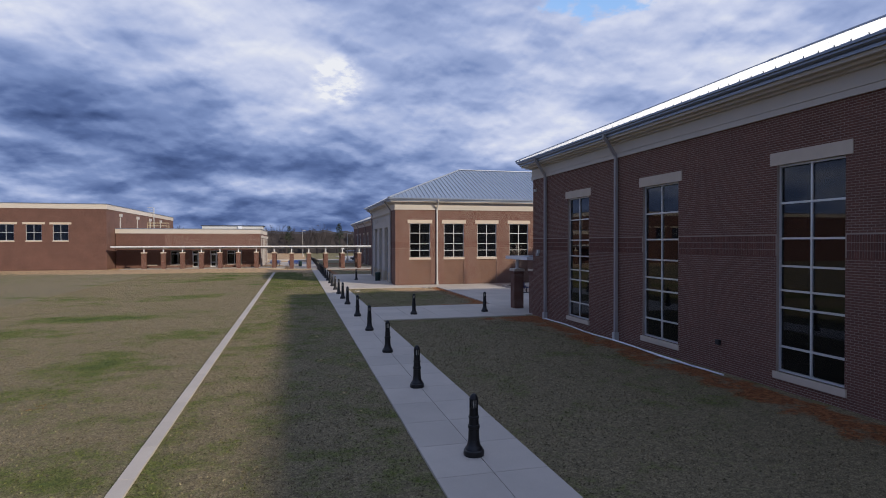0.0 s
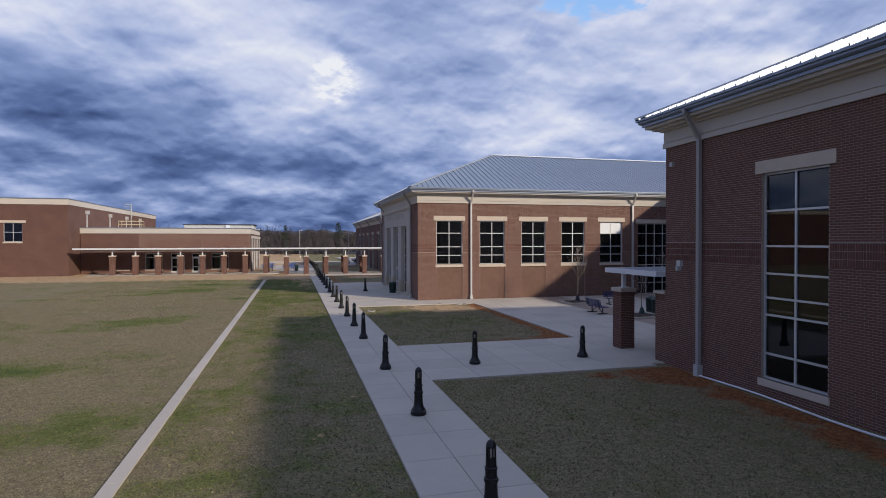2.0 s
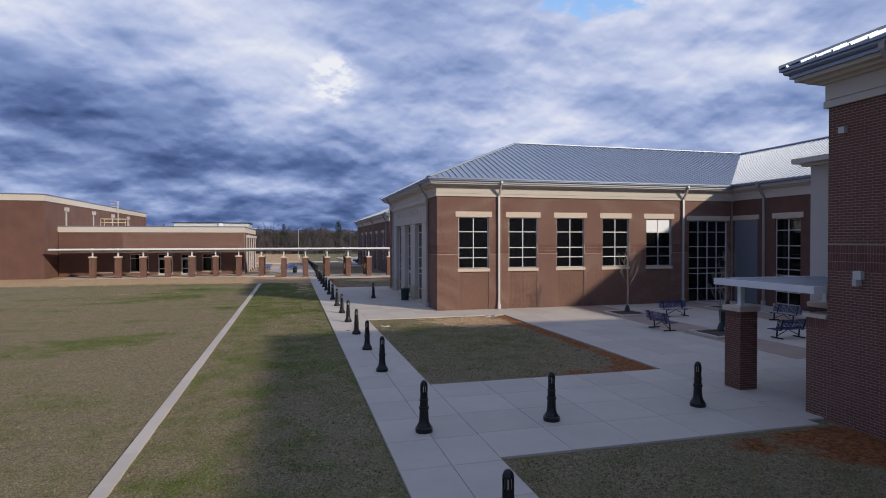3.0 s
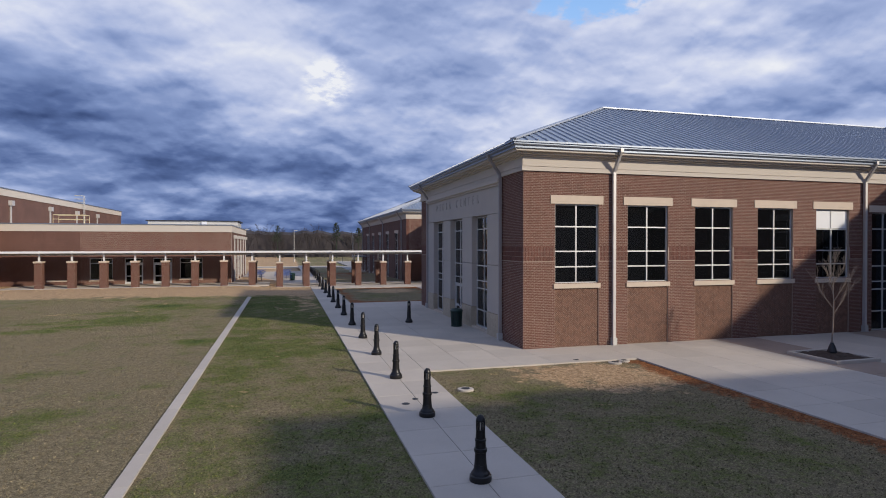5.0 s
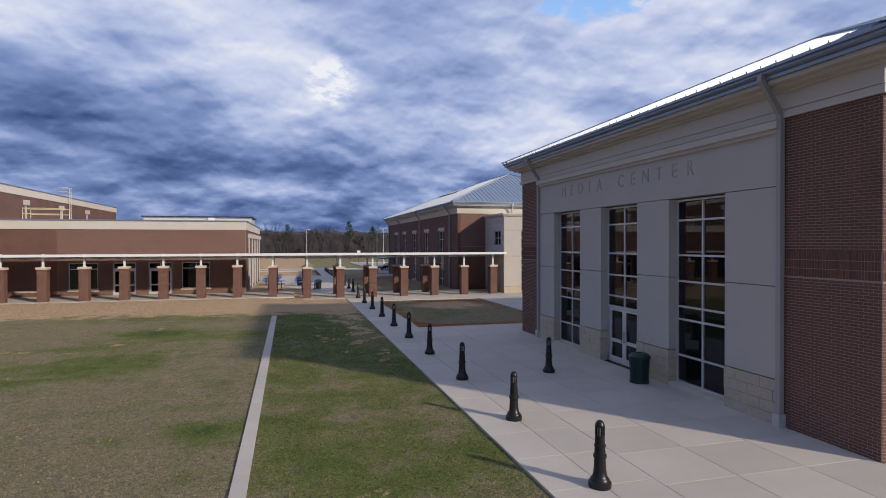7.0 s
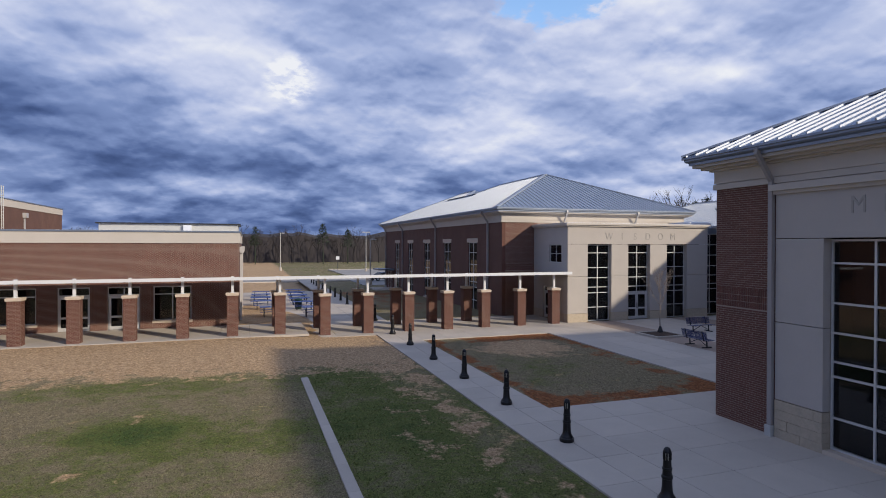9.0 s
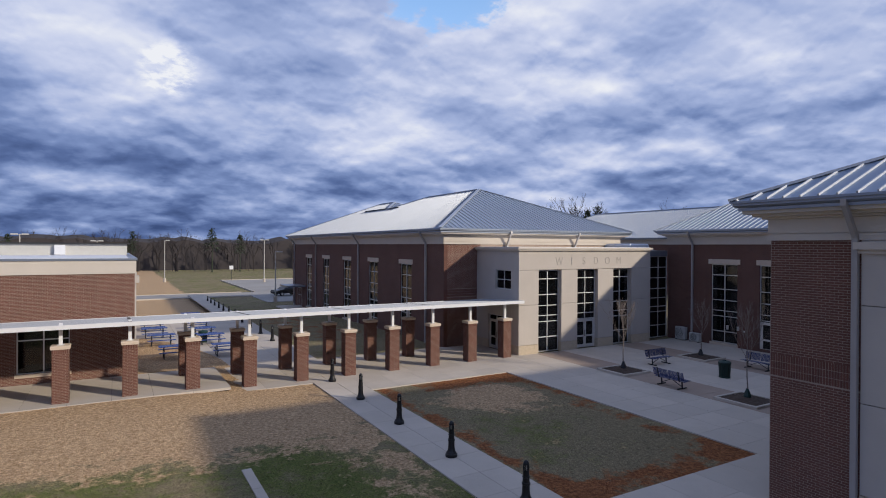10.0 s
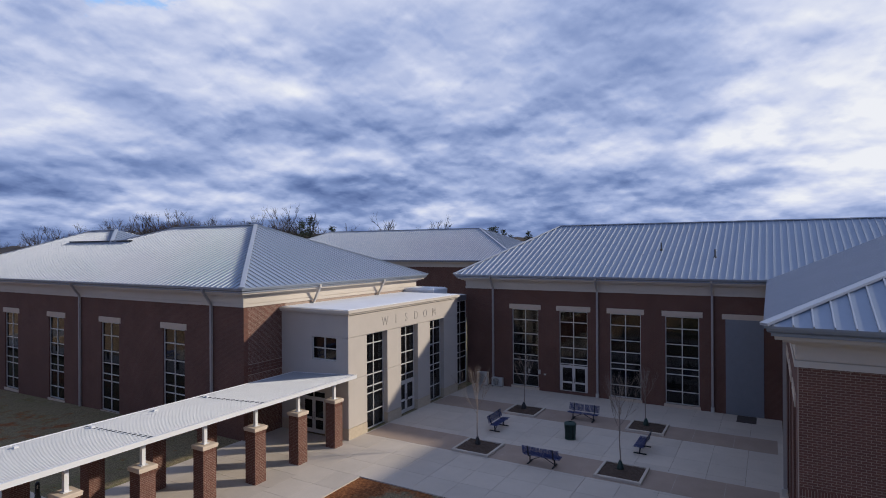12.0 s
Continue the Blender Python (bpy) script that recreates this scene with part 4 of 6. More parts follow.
covered_left = slabs("walkway", "shaded concrete under the covered walk", -28.5, -5.0, 93.55, 98.85, 14, 3, M_CONC, top=0.225)
plaza_north = slabs("plaza", "concrete strip before the covered walk", 1.16, 9.4, 90.6, 93.3, 5, 2, M_CONC)
under_canopy = slabs("walkway", "shaded concrete under the covered walk", -5.0, 13.0, 93.3, 99.4, 11, 4, M_CONC, top=0.015)
patio = slabs("patio", "concrete patio with picnic tables", -8.9, -0.98, 99.4, 128, 5, 18, M_CONC, top=0.0)

mow_strip = slabs("mow_strip", "narrow concrete edging strip across the lawn", -6.42, -6.12, -16, 83.2, 1, 60, M_CONC, top=0.015, joint=0.008)

# tan bands and planter beds in the courtyards
for bx0, bx1, by0, by1 in ((14.4, 16.7, 73.9, 94.1), (21.8, 24.1, 73.9, 94.1), (15.3, 17.5, 37.6, 55.4), (23.0, 25.2, 37.6, 55.4)):
    s = Solid()
    n = 10
    for i in range(n):
        a, b = by0 + (by1 - by0) * i / n, by0 + (by1 - by0) * (i + 1) / n
        s.box(bx0, bx1, a + 0.006, b - 0.006, 0.0, 0.026)
    tagged(part("paving_band", s, M_TAN), "tan coloured concrete band across the courtyard", "pavement", kind="structure")

s = Solid()
s.box(-60, 8.0, 153.5, 161.0, -0.62, -0.50).box(8.0, 120, 143.0, 161.0, -0.62, -0.52).box(10.0, 140, 161.0, 196.0, -0.62, -0.515)
tagged(part("road", s, M_ROAD), "pale worn asphalt drive and car park", "road", kind="structure")
s = Solid()
for y in (153.35, 161.0):
    s.box(-60, 7.9, y, y + 0.15, -0.62, -0.40)
s.box(9.85, 10.0, 161.2, 196, -0.62, -0.40).box(9.85, 140, 196, 196.2, -0.62, -0.40)
tagged(part("kerb", s, M_CONC), "raised concrete kerb", "kerb", kind="structure")


# ---------------------------------------------------------------- buildings
WIN_B = (2.68, 6.02, (3.38, 4.03, 5.07))
WIN_A = (0.48, 6.35, (1.20, 2.31, 2.80, 3.49, 4.27, 5.27))
WIN_M = (0.03, 5.72, (0.98, 2.08, 2.47, 3.24, 4.03, 5.09))
WIN_C = (0.22, 5.95, (1.05, 2.15, 2.55, 3.32, 4.12, 5.15))
WIN_W = (0.03, 5.56, (1.02, 2.07, 2.48, 3.16, 3.90, 4.97))
SLOPE = 0.4167


def hole(w, win):
    return (w[0], w[1], win[0], win[1])


def tall_windows(face, spans, win, parent, **kw):
    for a, b in spans:
        window(face, a, b, win[0], win[1], win[2], parent, **kw)


def hip_roof(x0, x1, y0, y1, ze, parent, along="y", ends=(True, True), out=0.76, north_run=None):
    """A hipped standing-seam roof on a block; along: the ridge's direction; ends: which ends are hipped."""
    x0, x1, y0, y1 = x0 - out, x1 + out, y0 - out, y1 + out
    if along == "y":
        h = (x1 - x0) / 2
        zr, xm = ze + h * SLOPE, (x0 + x1) / 2
        a, b = (y0 + h if ends[0] else y0), (y1 - (north_run or h) if ends[1] else y1)
        A, B = (xm, a, zr), (xm, b, zr)
        roof_slope([(x0, y1, ze), (x0, y0, ze), A, B], None, parent)
        roof_slope([(x1, y0, ze), (x1, y1, ze), B, A], None, parent)
        if ends[0]:
            roof_slope([(x0, y0, ze), (x1, y0, ze), A], None, parent)
        if ends[1]:
            roof_slope([(x1, y1, ze), (x0, y1, ze), B], None, parent)
        ridge_cap(A, B, parent)
        hips = [((x0, y0, ze), A), ((x1, y0, ze), A)] * ends[0] + [((x0, y1, ze), B), ((x1, y1, ze), B)] * ends[1]
    else:
        h = (y1 - y0) / 2
        zr, ym = ze + h * SLOPE, (y0 + y1) / 2
        a, b = (x0 + h if ends[0] else x0), (x1 - h if ends[1] else x1)
        A, B = (a, ym, zr), (b, ym, zr)
        roof_slope([(x0, y0, ze), (x1, y0, ze), B, A], None, parent)
        roof_slope([(x1, y1, ze), (x0, y1, ze), A, B], None, parent)
        if ends[0]:
            roof_slope([(x0, y1, ze), (x0, y0, ze), A], None, parent)
        if ends[1]:
            roof_slope([(x1, y0, ze), (x1, y1, ze), B], None, parent)
        ridge_cap(A, B, parent)
        hips = [((x0, y0, ze), A), ((x0, y1, ze), A)] * ends[0] + [((x1, y0, ze), B), ((x1, y1, ze), B)] * ends[1]
    for p, q in hips:
        ridge_cap(p, q, parent, 0.26)
    return A, B


def build_south_wing():
    """The near wing: a tall brick hall with long windows."""
    b = thing("school_wing", "dark red brick school wing with tall windows", "building")
    x0, x1, y0, y1, zb = 9.95, 26.7, -22.0, 31.65, 7.80
    f = west(x0, y1)
    spans = [(y1 - 14.42, y1 - 12.32), (y1 - 20.90, y1 - 18.74), (y1 - 27.30, y1 - 25.18)]
    holes = [hole(s, WIN_A) for s in spans]
    wall = part("wall", cut_wall(f, 0, y1 - y0, -0.3, zb, holes), M_MORTAR, b, "dark red brick wall in running bond")
    brickwork(f, 0.0, 24.5, -0.08, zb - 0.05, holes, wall, bands=((3.75, 4.36),), seed=3, pick=(10.6, 12.4, 0.2, 2.6))
    tall_windows(f, spans, WIN_A, b, label="tall dark window with a pale aluminium grid")
    s = Solid()
    s.box(x0 + 0.31, x1, y1 - 0.3, y1, -0.3, zb).box(x1 - 0.3, x1, y0, y1 - 0.3, -0.3, zb).box(x0 + 0.31, x1 - 0.3, y0, y0 + 0.3, -0.3, zb)
    part("wall", s, M_BRICK_FAR, b, "dark red brick wall")
    ze = cornice(x0, x1, y0, y1, zb, b)
    hip_roof(x0, x1, y0, y1, ze, b)
    for y in (22.70, 29.80):
        downspout(f, y1 - y, zb + 0.05, 0.76, ze - 0.12, b)
    # small fittings on the wall
    s = Solid().on(f, 0.75, 0.95, 3.55, 3.75, 0.0, 0.12).on(f, 0.80, 0.90, 3.40, 3.55, 0.02, 0.2)
    part("wall_lamp", s, M_GREY, b)
    s = Solid().on(f, 0.35, 0.5, 7.05, 7.2, 0, 0.12)
    part("camera_housing", s, M_GREY, b)
    s = Solid().on(f, 14.9, 15.05, 0.85, 1.0, 0, 0.10)
    part("hose_bib", s, M_DARK, b)
    # a half pier that carries the short canopy, bonded to the end of the wall
    stub = part("half_pier", Solid().box(x0, x0 + 0.62, y1 + 0.002, y1 + 0.60, -0.3, 2.50), M_MORTAR, b, "low brick half pier with a pale cap")
    fp = west(x0, y1 + 0.60)
    for fc, ln in ((fp, 0.60), (north(x0 + 0.62, y1 + 0.60), 0.62)):
        ob = new("brick_facing", blocks_mesh("brick_facing", fc, np.concatenate([lay_bricks(fc, 0.0, ln, -0.08, 2.22, [], seed=31), soldiers(fc, 0.0, ln, 2.22, 2.49, 1, [])]), M_BRICK))
        ob.parent = stub
        tagged(ob, kind="stuff")
    part("cap", Solid().bevel_box(x0 - 0.06, x0 + 0.68, y1 + 0.002, y1 + 0.66, 2.50, 2.60, 0.02), M_LINTEL, stub)
    # the pale entrance block behind, with its flat canopy
    e = thing("entrance_block", "pale precast entrance block beside the brick wing", "building")
    fx = west(13.85, 35.7)
    s = cut_wall(fx, 0, 4.04, 0.0, 6.95, [(1.35, 2.85, 4.3, 5.5)], 0.3)
    s.box(14.16, 26, 35.4, 35.7, 0.0, 6.95)
    part("wall", s, M_PRECAST, e)
    s = Solid().box(13.82, 26, 31.67, 35.73, 0.0, 0.62)
    part("stone_base", s, M_STONE, e)
    s = Solid().box(13.45, 26.2, 31.67, 36.1, 7.05, 7.22).box(13.65, 26.1, 31.67, 35.9, 6.95, 7.05)
    part("coping", s, M_CREAM, e)
    window(fx, 1.35, 2.85, 4.3, 5.5, (4.9,), e, lintel=0, sill=0)
    return b


south_wing = build_south_wing()


def build_media_centre():
    """The middle wing with the white entrance face towards the lawn."""
    b = thing("media_building", "red brick wing with a pale entrance face and metal roof", "building")
    x0, x1, y0, y1, zb = 5.97, 38.0, 55.55, 73.60, 7.40
    fs = south(x0, y0)
    lefts = [7.40 + 3.45 * i for i in range(5)]
    spans = [(a - x0, a + 2.04 - x0) for a in lefts]
    holes = [hole(s, WIN_B) for s in spans]
    panels = [(a, c, 0.0, WIN_B[0] - 0.2) for a, c in spans]
    glaz = (24.72 - x0, 27.98 - x0)
    holes.append((glaz[0], glaz[1], 0.03, 5.92))
    wall = part("wall", cut_wall(fs, 0.31, 22.5, -0.3, zb, holes + panels), M_MORTAR, b, "red brick wall in running bond")
    brickwork(fs, 0.0, 22.4, 0.0, zb - 0.04, holes + panels, wall, bands=((3.62, 4.21),), seed=4, pick=(0.02, 1.4, 0.6, 3.0))
    for (a, c), p in zip(spans, panels):
        part("recess", Solid().on(fs, a - 0.01, c + 0.01, -0.1, WIN_B[0] - 0.19, -0.28, -0.05), M_MORTAR, wall)
        herringbone(fs, a, c, 0.02, WIN_B[0] - 0.2, wall)
    tall_windows(fs, spans, WIN_B, b, label="dark window with a pale aluminium grid", sill=0.2)
    # white sheets before the top panes, standing in for reflected sky
    a, c = lefts[4] - x0, lefts[4] + 2.04 - x0
    for p, q in ((a + 0.06, (a + c) / 2 - 0.03), ((a + c) / 2 + 0.03, c - 0.06)):
        part("reflection_sheet", Solid().on(fs, p, q, 5.11, 5.96, -0.126, -0.120), M_WHITE, b, "white sheet before a top pane for the reflected sky")
    window(fs, glaz[0], glaz[1], 0.03, 5.92, WIN_M[2], b, cols=4, sill=0, lintel=0.34, label="floor-to-lintel glazing with aluminium grid")
    # towards the lawn: brick ends and the precast face
    fw = west(x0, y1)
    gap = (2.25, 15.58)
    wall = part("wall", cut_wall(fw, 0.0, y1 - y0, -0.3, zb, [(gap[0], gap[1], -0.3, 7.2)]), M_MORTAR, b, "red brick wall end")
    brickwork(fw, gap[1], y1 - y0 - 0.012, 0.0, zb - 0.04, [], wall, bands=((3.62, 4.21),), seed=5, pick=(16.3, 18.0, 0.9, 2.6))
    brickwork(fw, 0.012, gap[0], 0.0, zb - 0.04, [], wall, bands=((3.62, 4.21),), seed=6)
    spans = [(y1 - 69.90, y1 - 67.60), (y1 - 66.00, y1 - 63.72), (y1 - 62.05, y1 - 59.72)]
    holes = [hole(s, WIN_M) for s in spans]
    us = [gap[0], spans[0][0], spans[0][1], spans[1][0], spans[1][1], spans[2][0], spans[2][1], gap[1]]
    for a, c in ((us[0], us[1]), (us[2], us[3]), (us[4], us[5]), (us[6], us[7])):
        for z0, z1, m in ((1.12, 3.34, M_PRECAST), (3.36, 5.74, M_PRECAST)):
            part("precast_panel", Solid().on(fw, a + 0.006, c - 0.006, z0, z1, -0.5, 0.06), m, b)
        for k in range(4):
            zz = k * 0.275
            off = 0.4 if k % 2 else 0.0
            t = a - off
            while t < c:
                p, q = max(t, a), min(t + 0.8, c)
                if q - p > 0.04:
                    st = Solid().on(fw, p + 0.004, q - 0.004, zz + 0.004, zz + 0.271, -0.5, 0.075 + 0.006 * ((k * 7 + int(t * 10)) % 3))
                    part("stone", st, M_STONE, b)
                t += 0.8
    part("precast_panel", Solid().on(fw, gap[0] + 0.006, gap[1] - 0.006, 5.76, 7.02, -0.5, 0.06), M_PRECAST, b)
    s = Solid().on(fw, gap[0] - 0.06, gap[1] + 0.06, 7.02, 7.12, -0.4, 0.13).on(fw, gap[0] - 0.12, gap[1] + 0.12, 7.12, 7.30, -0.4, 0.22).on(fw, gap[0], gap[1], 7.3, zb - 0.06, -0.4, 0.05)
    part("moulding", s, M_CREAM, b, "cream moulding over the entrance face")
    # added backing sheet, coloured dark for the unlit space inside
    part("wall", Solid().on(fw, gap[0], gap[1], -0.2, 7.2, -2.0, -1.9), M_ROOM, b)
    for i, sp in enumerate(spans):
        window(fw, sp[0] + 0.02, sp[1] - 0.02, WIN_M[0] if i == 1 else 0.13, WIN_M[1], WIN_M[2], b, recess=0.21, lintel=0, sill=0 if i == 1 else 0.12,
               door=(1.86, 2.03) if i == 1 else None, label="floor-height window with a pale aluminium grid")
    letters("MEDIA CENTER", fw, y1 - 69.0, y1 - 61.1, 6.38, 0.46, b, out=0.062)
    # north and inner walls
    fn = north(28.5, y1)
    spans = [(28.5 - c - 2.04, 28.5 - c) for c in (7.6, 11.05, 14.5, 17.95, 21.4)]
    part("wall", cut_wall(fn, 0, 28.5 - x0 - 0.31, -0.3, zb, [hole(q, WIN_C) for q in spans]), M_BRICK_FAR, b, "red brick wall")
    tall_windows(fn, spans, WIN_C, b, label="tall dark window with a pale aluminium grid")
    ze = cornice(x0, x1, y0, y1, zb, b)
    hip_roof(x0, x1, y0, y1, ze, b, along="x", ends=(True, False))
    downspout(fs, 10.12 - x0, zb + 0.05, 0.76, ze - 0.12, b, M_SPOUT_B)
    downspout(fs, 24.15 - x0, zb + 0.05, 0.76, ze - 0.12, b, M_SPOUT_B)
    downspout(fw, 15.70, zb + 0.05, 0.76, ze - 0.12, b)
    downspout(fw, 2.14, zb + 0.05, 0.76, ze - 0.12, b)
    downspout(fn, 12.05, zb + 0.05, 0.76, ze - 0.12, b)
    return b


media = build_media_centre()


def build_spine():
    """The long wing that closes both courtyards."""
    b = thing("rear_wing", "dark red brick wing behind the courtyards, metal roof", "building")
    x0, x1, y0, y1, zb = 28.5, 45.9, 20.0, 94.95, 7.44
    f = west(x0, y1)
    tall = [90.08, 86.42, 82.80, 79.20]
    spans = [(y1 - c - 1.03, y1 - c + 1.03) for c in tall]
    pan = (y1 - 76.65, y1 - 74.55)
    south_w = [(y1 - 51.75, y1 - 49.75), (y1 - 48.15, y1 - 46.15), (y1 - 44.5, y1 - 42.5)]
    holes = [hole(s, WIN_C) for s in spans + south_w]
    wall = part("wall", cut_wall(f, 0, y1 - y0, -0.3, zb, holes), M_BRICK_FAR, b, "dark red brick wall")
    for i, sp in enumerate(spans):
        window(f, sp[0], sp[1], 0.03 if i == 1 else WIN_C[0], WIN_C[1], WIN_C[2], b, sill=0 if i == 1 else 0.2, door=(1.84, 1.98) if i == 1 else None,
               label="tall dark window with a pale aluminium grid")
    tall_windows(f, south_w, WIN_C, b, label="tall dark window with a pale aluminium grid")
    for a in (pan, (y1 - 55.3, y1 - 53.2)):
        p = part("blank_panel", Solid().on(f, a[0], a[1], 0.03, 5.95, 0.0, 0.05), M_PANEL, b, "blue-grey metal panel in the place of a window")
        part("lintel", Solid().on(f, a[0] - 0.2, a[1] + 0.1, 5.95, 6.28, 0.0, 0.06), M_LINTEL, b)
    s = Solid().box(x1 - 0.3, x1, y0, y1, -0.3, zb).box(x0 + 0.31, x1 - 0.3, y1 - 0.3, y1, -0.3, zb).box(x0 + 0.31, x1 - 0.3, y0, y0 + 0.3, -0.3, zb)
    part("wall", s, M_BRICK_FAR, b)
    ze = cornice(x0, x1, y0, y1, zb, b)
    hip_roof(x0, x1, y0, y1, ze, b, north_run=5.6)
    for y in (92.65, 84.68, 77.40, 52.6):
        downspout(f, y1 - y, zb + 0.05, 0.76, ze - 0.12, b)
    for y, d in ((81.0, 3.6), (77.4, 2.4), (46.8, 3.0), (49.3, 2.2)):
        s = Solid().tube((x0 + d, y, ze + d * SLOPE), (x0 + d, y, ze + d * SLOPE + 0.85), 0.05)
        s.lathe([(0.16, 0), (0.09, 0.16), (0.06, 0.2)], 10, 0, 0)
        s.v[-30:] = [(p[0] + x0 + d, p[1] + y, p[2] + ze + (d + 0.5) * SLOPE) for p in s.v[-30:]]
        part("vent_pipe", s, M_DARK, b)
    s = Solid()
    for u in (5.15, 5.95):
        s.on(f, u, u + 0.12, 1.25, 1.55, 0, 0.12)
    part("wall_box", s, M_GREY, b)
    s = Solid().on(f, 6.35, 6.5, 1.2, 1.3, 0, 0.06)
    part("door_plate", s, M_GREY, b)
    return b


spine = build_spine()


def twin_roof(x0, x1, y0, y1, ze, parent, out=0.76):
    """A long hipped roof whose ridge drops to a valley between two humps."""
    x0, x1, y0, y1 = x0 - out, x1 + out, y0 - out, y1 + out
    h, xm = (x1 - x0) / 2, (x0 + x1) / 2
    zr = ze + h * SLOPE
    a, b, c, d, v = y0 + h, 117.4, 126.0, y1 - h, 121.6
    zv = zr - (v - b) * SLOPE * 0.72
    dx = (zr - zv) / SLOPE
    P = {k: (xm, k, zr) for k in (a, b, c, d)}
    W, E = (xm - dx, v, zv), (xm + dx, v, zv)
    roof_slope([(x0, y1, ze), (x0, y0, ze), P[a], P[b], W, P[c], P[d]], None, parent)
    roof_slope([(x1, y0, ze), (x1, y1, ze), P[d], P[c], E, P[b], P[a]], None, parent)
    roof_slope([(x0, y0, ze), (x1, y0, ze), P[a]], None, parent)
    roof_slope([(x1, y1, ze), (x0, y1, ze), P[d]], None, parent)
    roof_slope([E, W, P[b]], None, parent)
    roof_slope([W, E, P[c]], None, parent)
    for p, q in ((P[a], P[b]), (P[c], P[d]), ((x0, y0, ze), P[a]), ((x1, y0, ze), P[a]), ((x0, y1, ze), P[d]), (P[b], W), (P[c], W)):
        ridge_cap(p, q, parent, 0.26)
    # dark bar that draws in the shade line at the upper roof's step
    zl = zr - 1.15
    s = Solid().bar((xm - 1.15 / SLOPE - 0.05, 119.0, zl + 0.06), (xm - 1.15 / SLOPE - 0.05, 128.3, zl + 0.06), 0.10, 0.12)
    part("step_shade_bar", s, M_DARK, parent)


def build_north_wing():
    """The far wing: a long brick hall, its pale entrance block and the glazed link."""
    b = thing("school_wing", "dark red brick school wing with long windows beyond the lawn", "building")
    x0, x1, y0, y1, zb = 10.2, 27.6, 99.2, 138.6, 7.36
    f = west(x0, y1)
    win = (-0.12, 5.74, (0.72, 1.84, 2.30, 3.02, 3.82, 4.85))
    mids = [131.5, 125.15, 118.6, 111.92, 105.28]
    spans = [(y1 - c - 1.03, y1 - c + 1.03) for c in mids]
    holes = [hole(s, win) for s in spans]
    wall = part("wall", cut_wall(f, 0, y1 - y0, -1.4, zb, holes), M_BRICK_FAR, b, "dark red brick wall")
    tall_windows(f, spans, win, b, label="long dark window with a pale aluminium grid")
    fs = south(x0, y0)
    wall = part("wall", cut_wall(fs, 0.31, x1 - x0, -0.3, zb, []), M_MORTAR, b, "red brick wall in running bond")
    brickwork(fs, 0.012, 3.1, 0.0, zb - 0.04, [], wall, bands=((3.55, 4.1),), seed=9)
    s = Solid().box(x1 - 0.3, x1, y0 + 0.31, y1, -1.4, zb).box(x0 + 0.31, x1 - 0.3, y1 - 0.3, y1, -1.4, zb)
    part("wall", s, M_BRICK_FAR, b)
    ze = cornice(x0, x1, y0, y1, zb, b)
    twin_roof(x0, x1, y0, y1, ze, b)
    for y in (128.6, 115.35, 101.75, 137.6):
        downspout(f, y1 - y, zb + 0.05, 0.76, ze - 0.12, b, z_bot=-0.5)
    for x in (15.6, 22.4):
        downspout(fs, x - x0, zb - 0.2, 0.76, ze - 0.12, b, M_SPOUT_B, z_bot=6.9)
    # side entrance at the far end
    s = Solid().box(x0 - 2.2, x0, 133.0, 136.5, 2.1, 2.28)
    part("door_canopy", s, M_GUTTER, b)
    s = Solid().box(x0 - 2.6, x0, 132.6, 136.9, -0.75, -0.42)
    part("landing", s, M_CONC, b)
    window(f, y1 - 136.2, y1 - 134.4, -0.4, 1.9, (1.0,), b, recess=-0.02, lintel=0, sill=0, label="side door with glass")
    e = thing("entrance_block", "pale precast entrance block with tall dark windows", "building")
    X0, X1, Y0, zt = 13.0, 25.5, 94.2, 6.97
    ff = south(X0, Y0)
    spans = [(14.66 - X0, 16.66 - X0), (18.13 - X0, 20.08 - X0), (21.62 - X0, 23.50 - X0)]
    us = [0.0] + [v for s in spans for v in s] + [X1 - X0]
    for a, c in zip(us[::2], us[1::2]):
        for z0, z1 in ((0.64, 3.27), (3.29, 5.59)):
            part("precast_panel", Solid().on(ff, a + (0.006 if a else 0), c - 0.006, z0, z1, -0.4, 0.0), M_PRECAST, e)
        part("stone_base", Solid().on(ff, a, c, 0.0, 0.62, -0.4, 0.012), M_STONE, e)
    part("precast_panel", Solid().on(ff, 0, X1 - X0, 5.61, zt, -0.4, 0.0), M_PRECAST, e)
    for i, sp in enumerate(spans):
        window(ff, sp[0] + 0.01, sp[1] - 0.01, WIN_W[0], WIN_W[1], WIN_W[2], e, recess=0.30, lintel=0, sill=0, door=(1.72, 1.95) if i == 1 else None,
               label="floor-height window with a pale aluminium grid")
    letters("WISDOM", ff, 16.45 - X0, 22.15 - X0, 5.93, 0.54, e, out=0.004)
    fw = west(X0, y0)
    s = cut_wall(fw, 0, y0 - Y0 - 0.402, 0.62, zt, [(y0 - 96.85, y0 - 95.05, 4.25, 5.57), (1.5, 3.3, 0.62, 2.45)], 0.3)
    part("wall", s, M_PRECAST, e)
    part("stone_base", Solid().on(fw, 0, 1.5, 0, 0.62, -0.3, 0.012).on(fw, 3.3, y0 - Y0 - 0.402, 0, 0.62, -0.3, 0.012), M_STONE, e)
    window(fw, y0 - 96.85, y0 - 95.05, 4.25, 5.57, (4.91,), e, lintel=0, sill=0, label="small square window in the precast wall")
    window(fw, 1.52, 3.28, 0.05, 2.43, (2.05,), e, lintel=0, sill=0, door=(1.6, 1.98), label="side door under the covered walk")
    s = Solid().box(X0 - 0.22, X1 + 0.1, Y0 - 0.22, y0 - 0.01, zt, zt + 0.14).box(X0 - 0.12, X1, Y0 - 0.12, y0 - 0.01, zt - 0.10, zt)
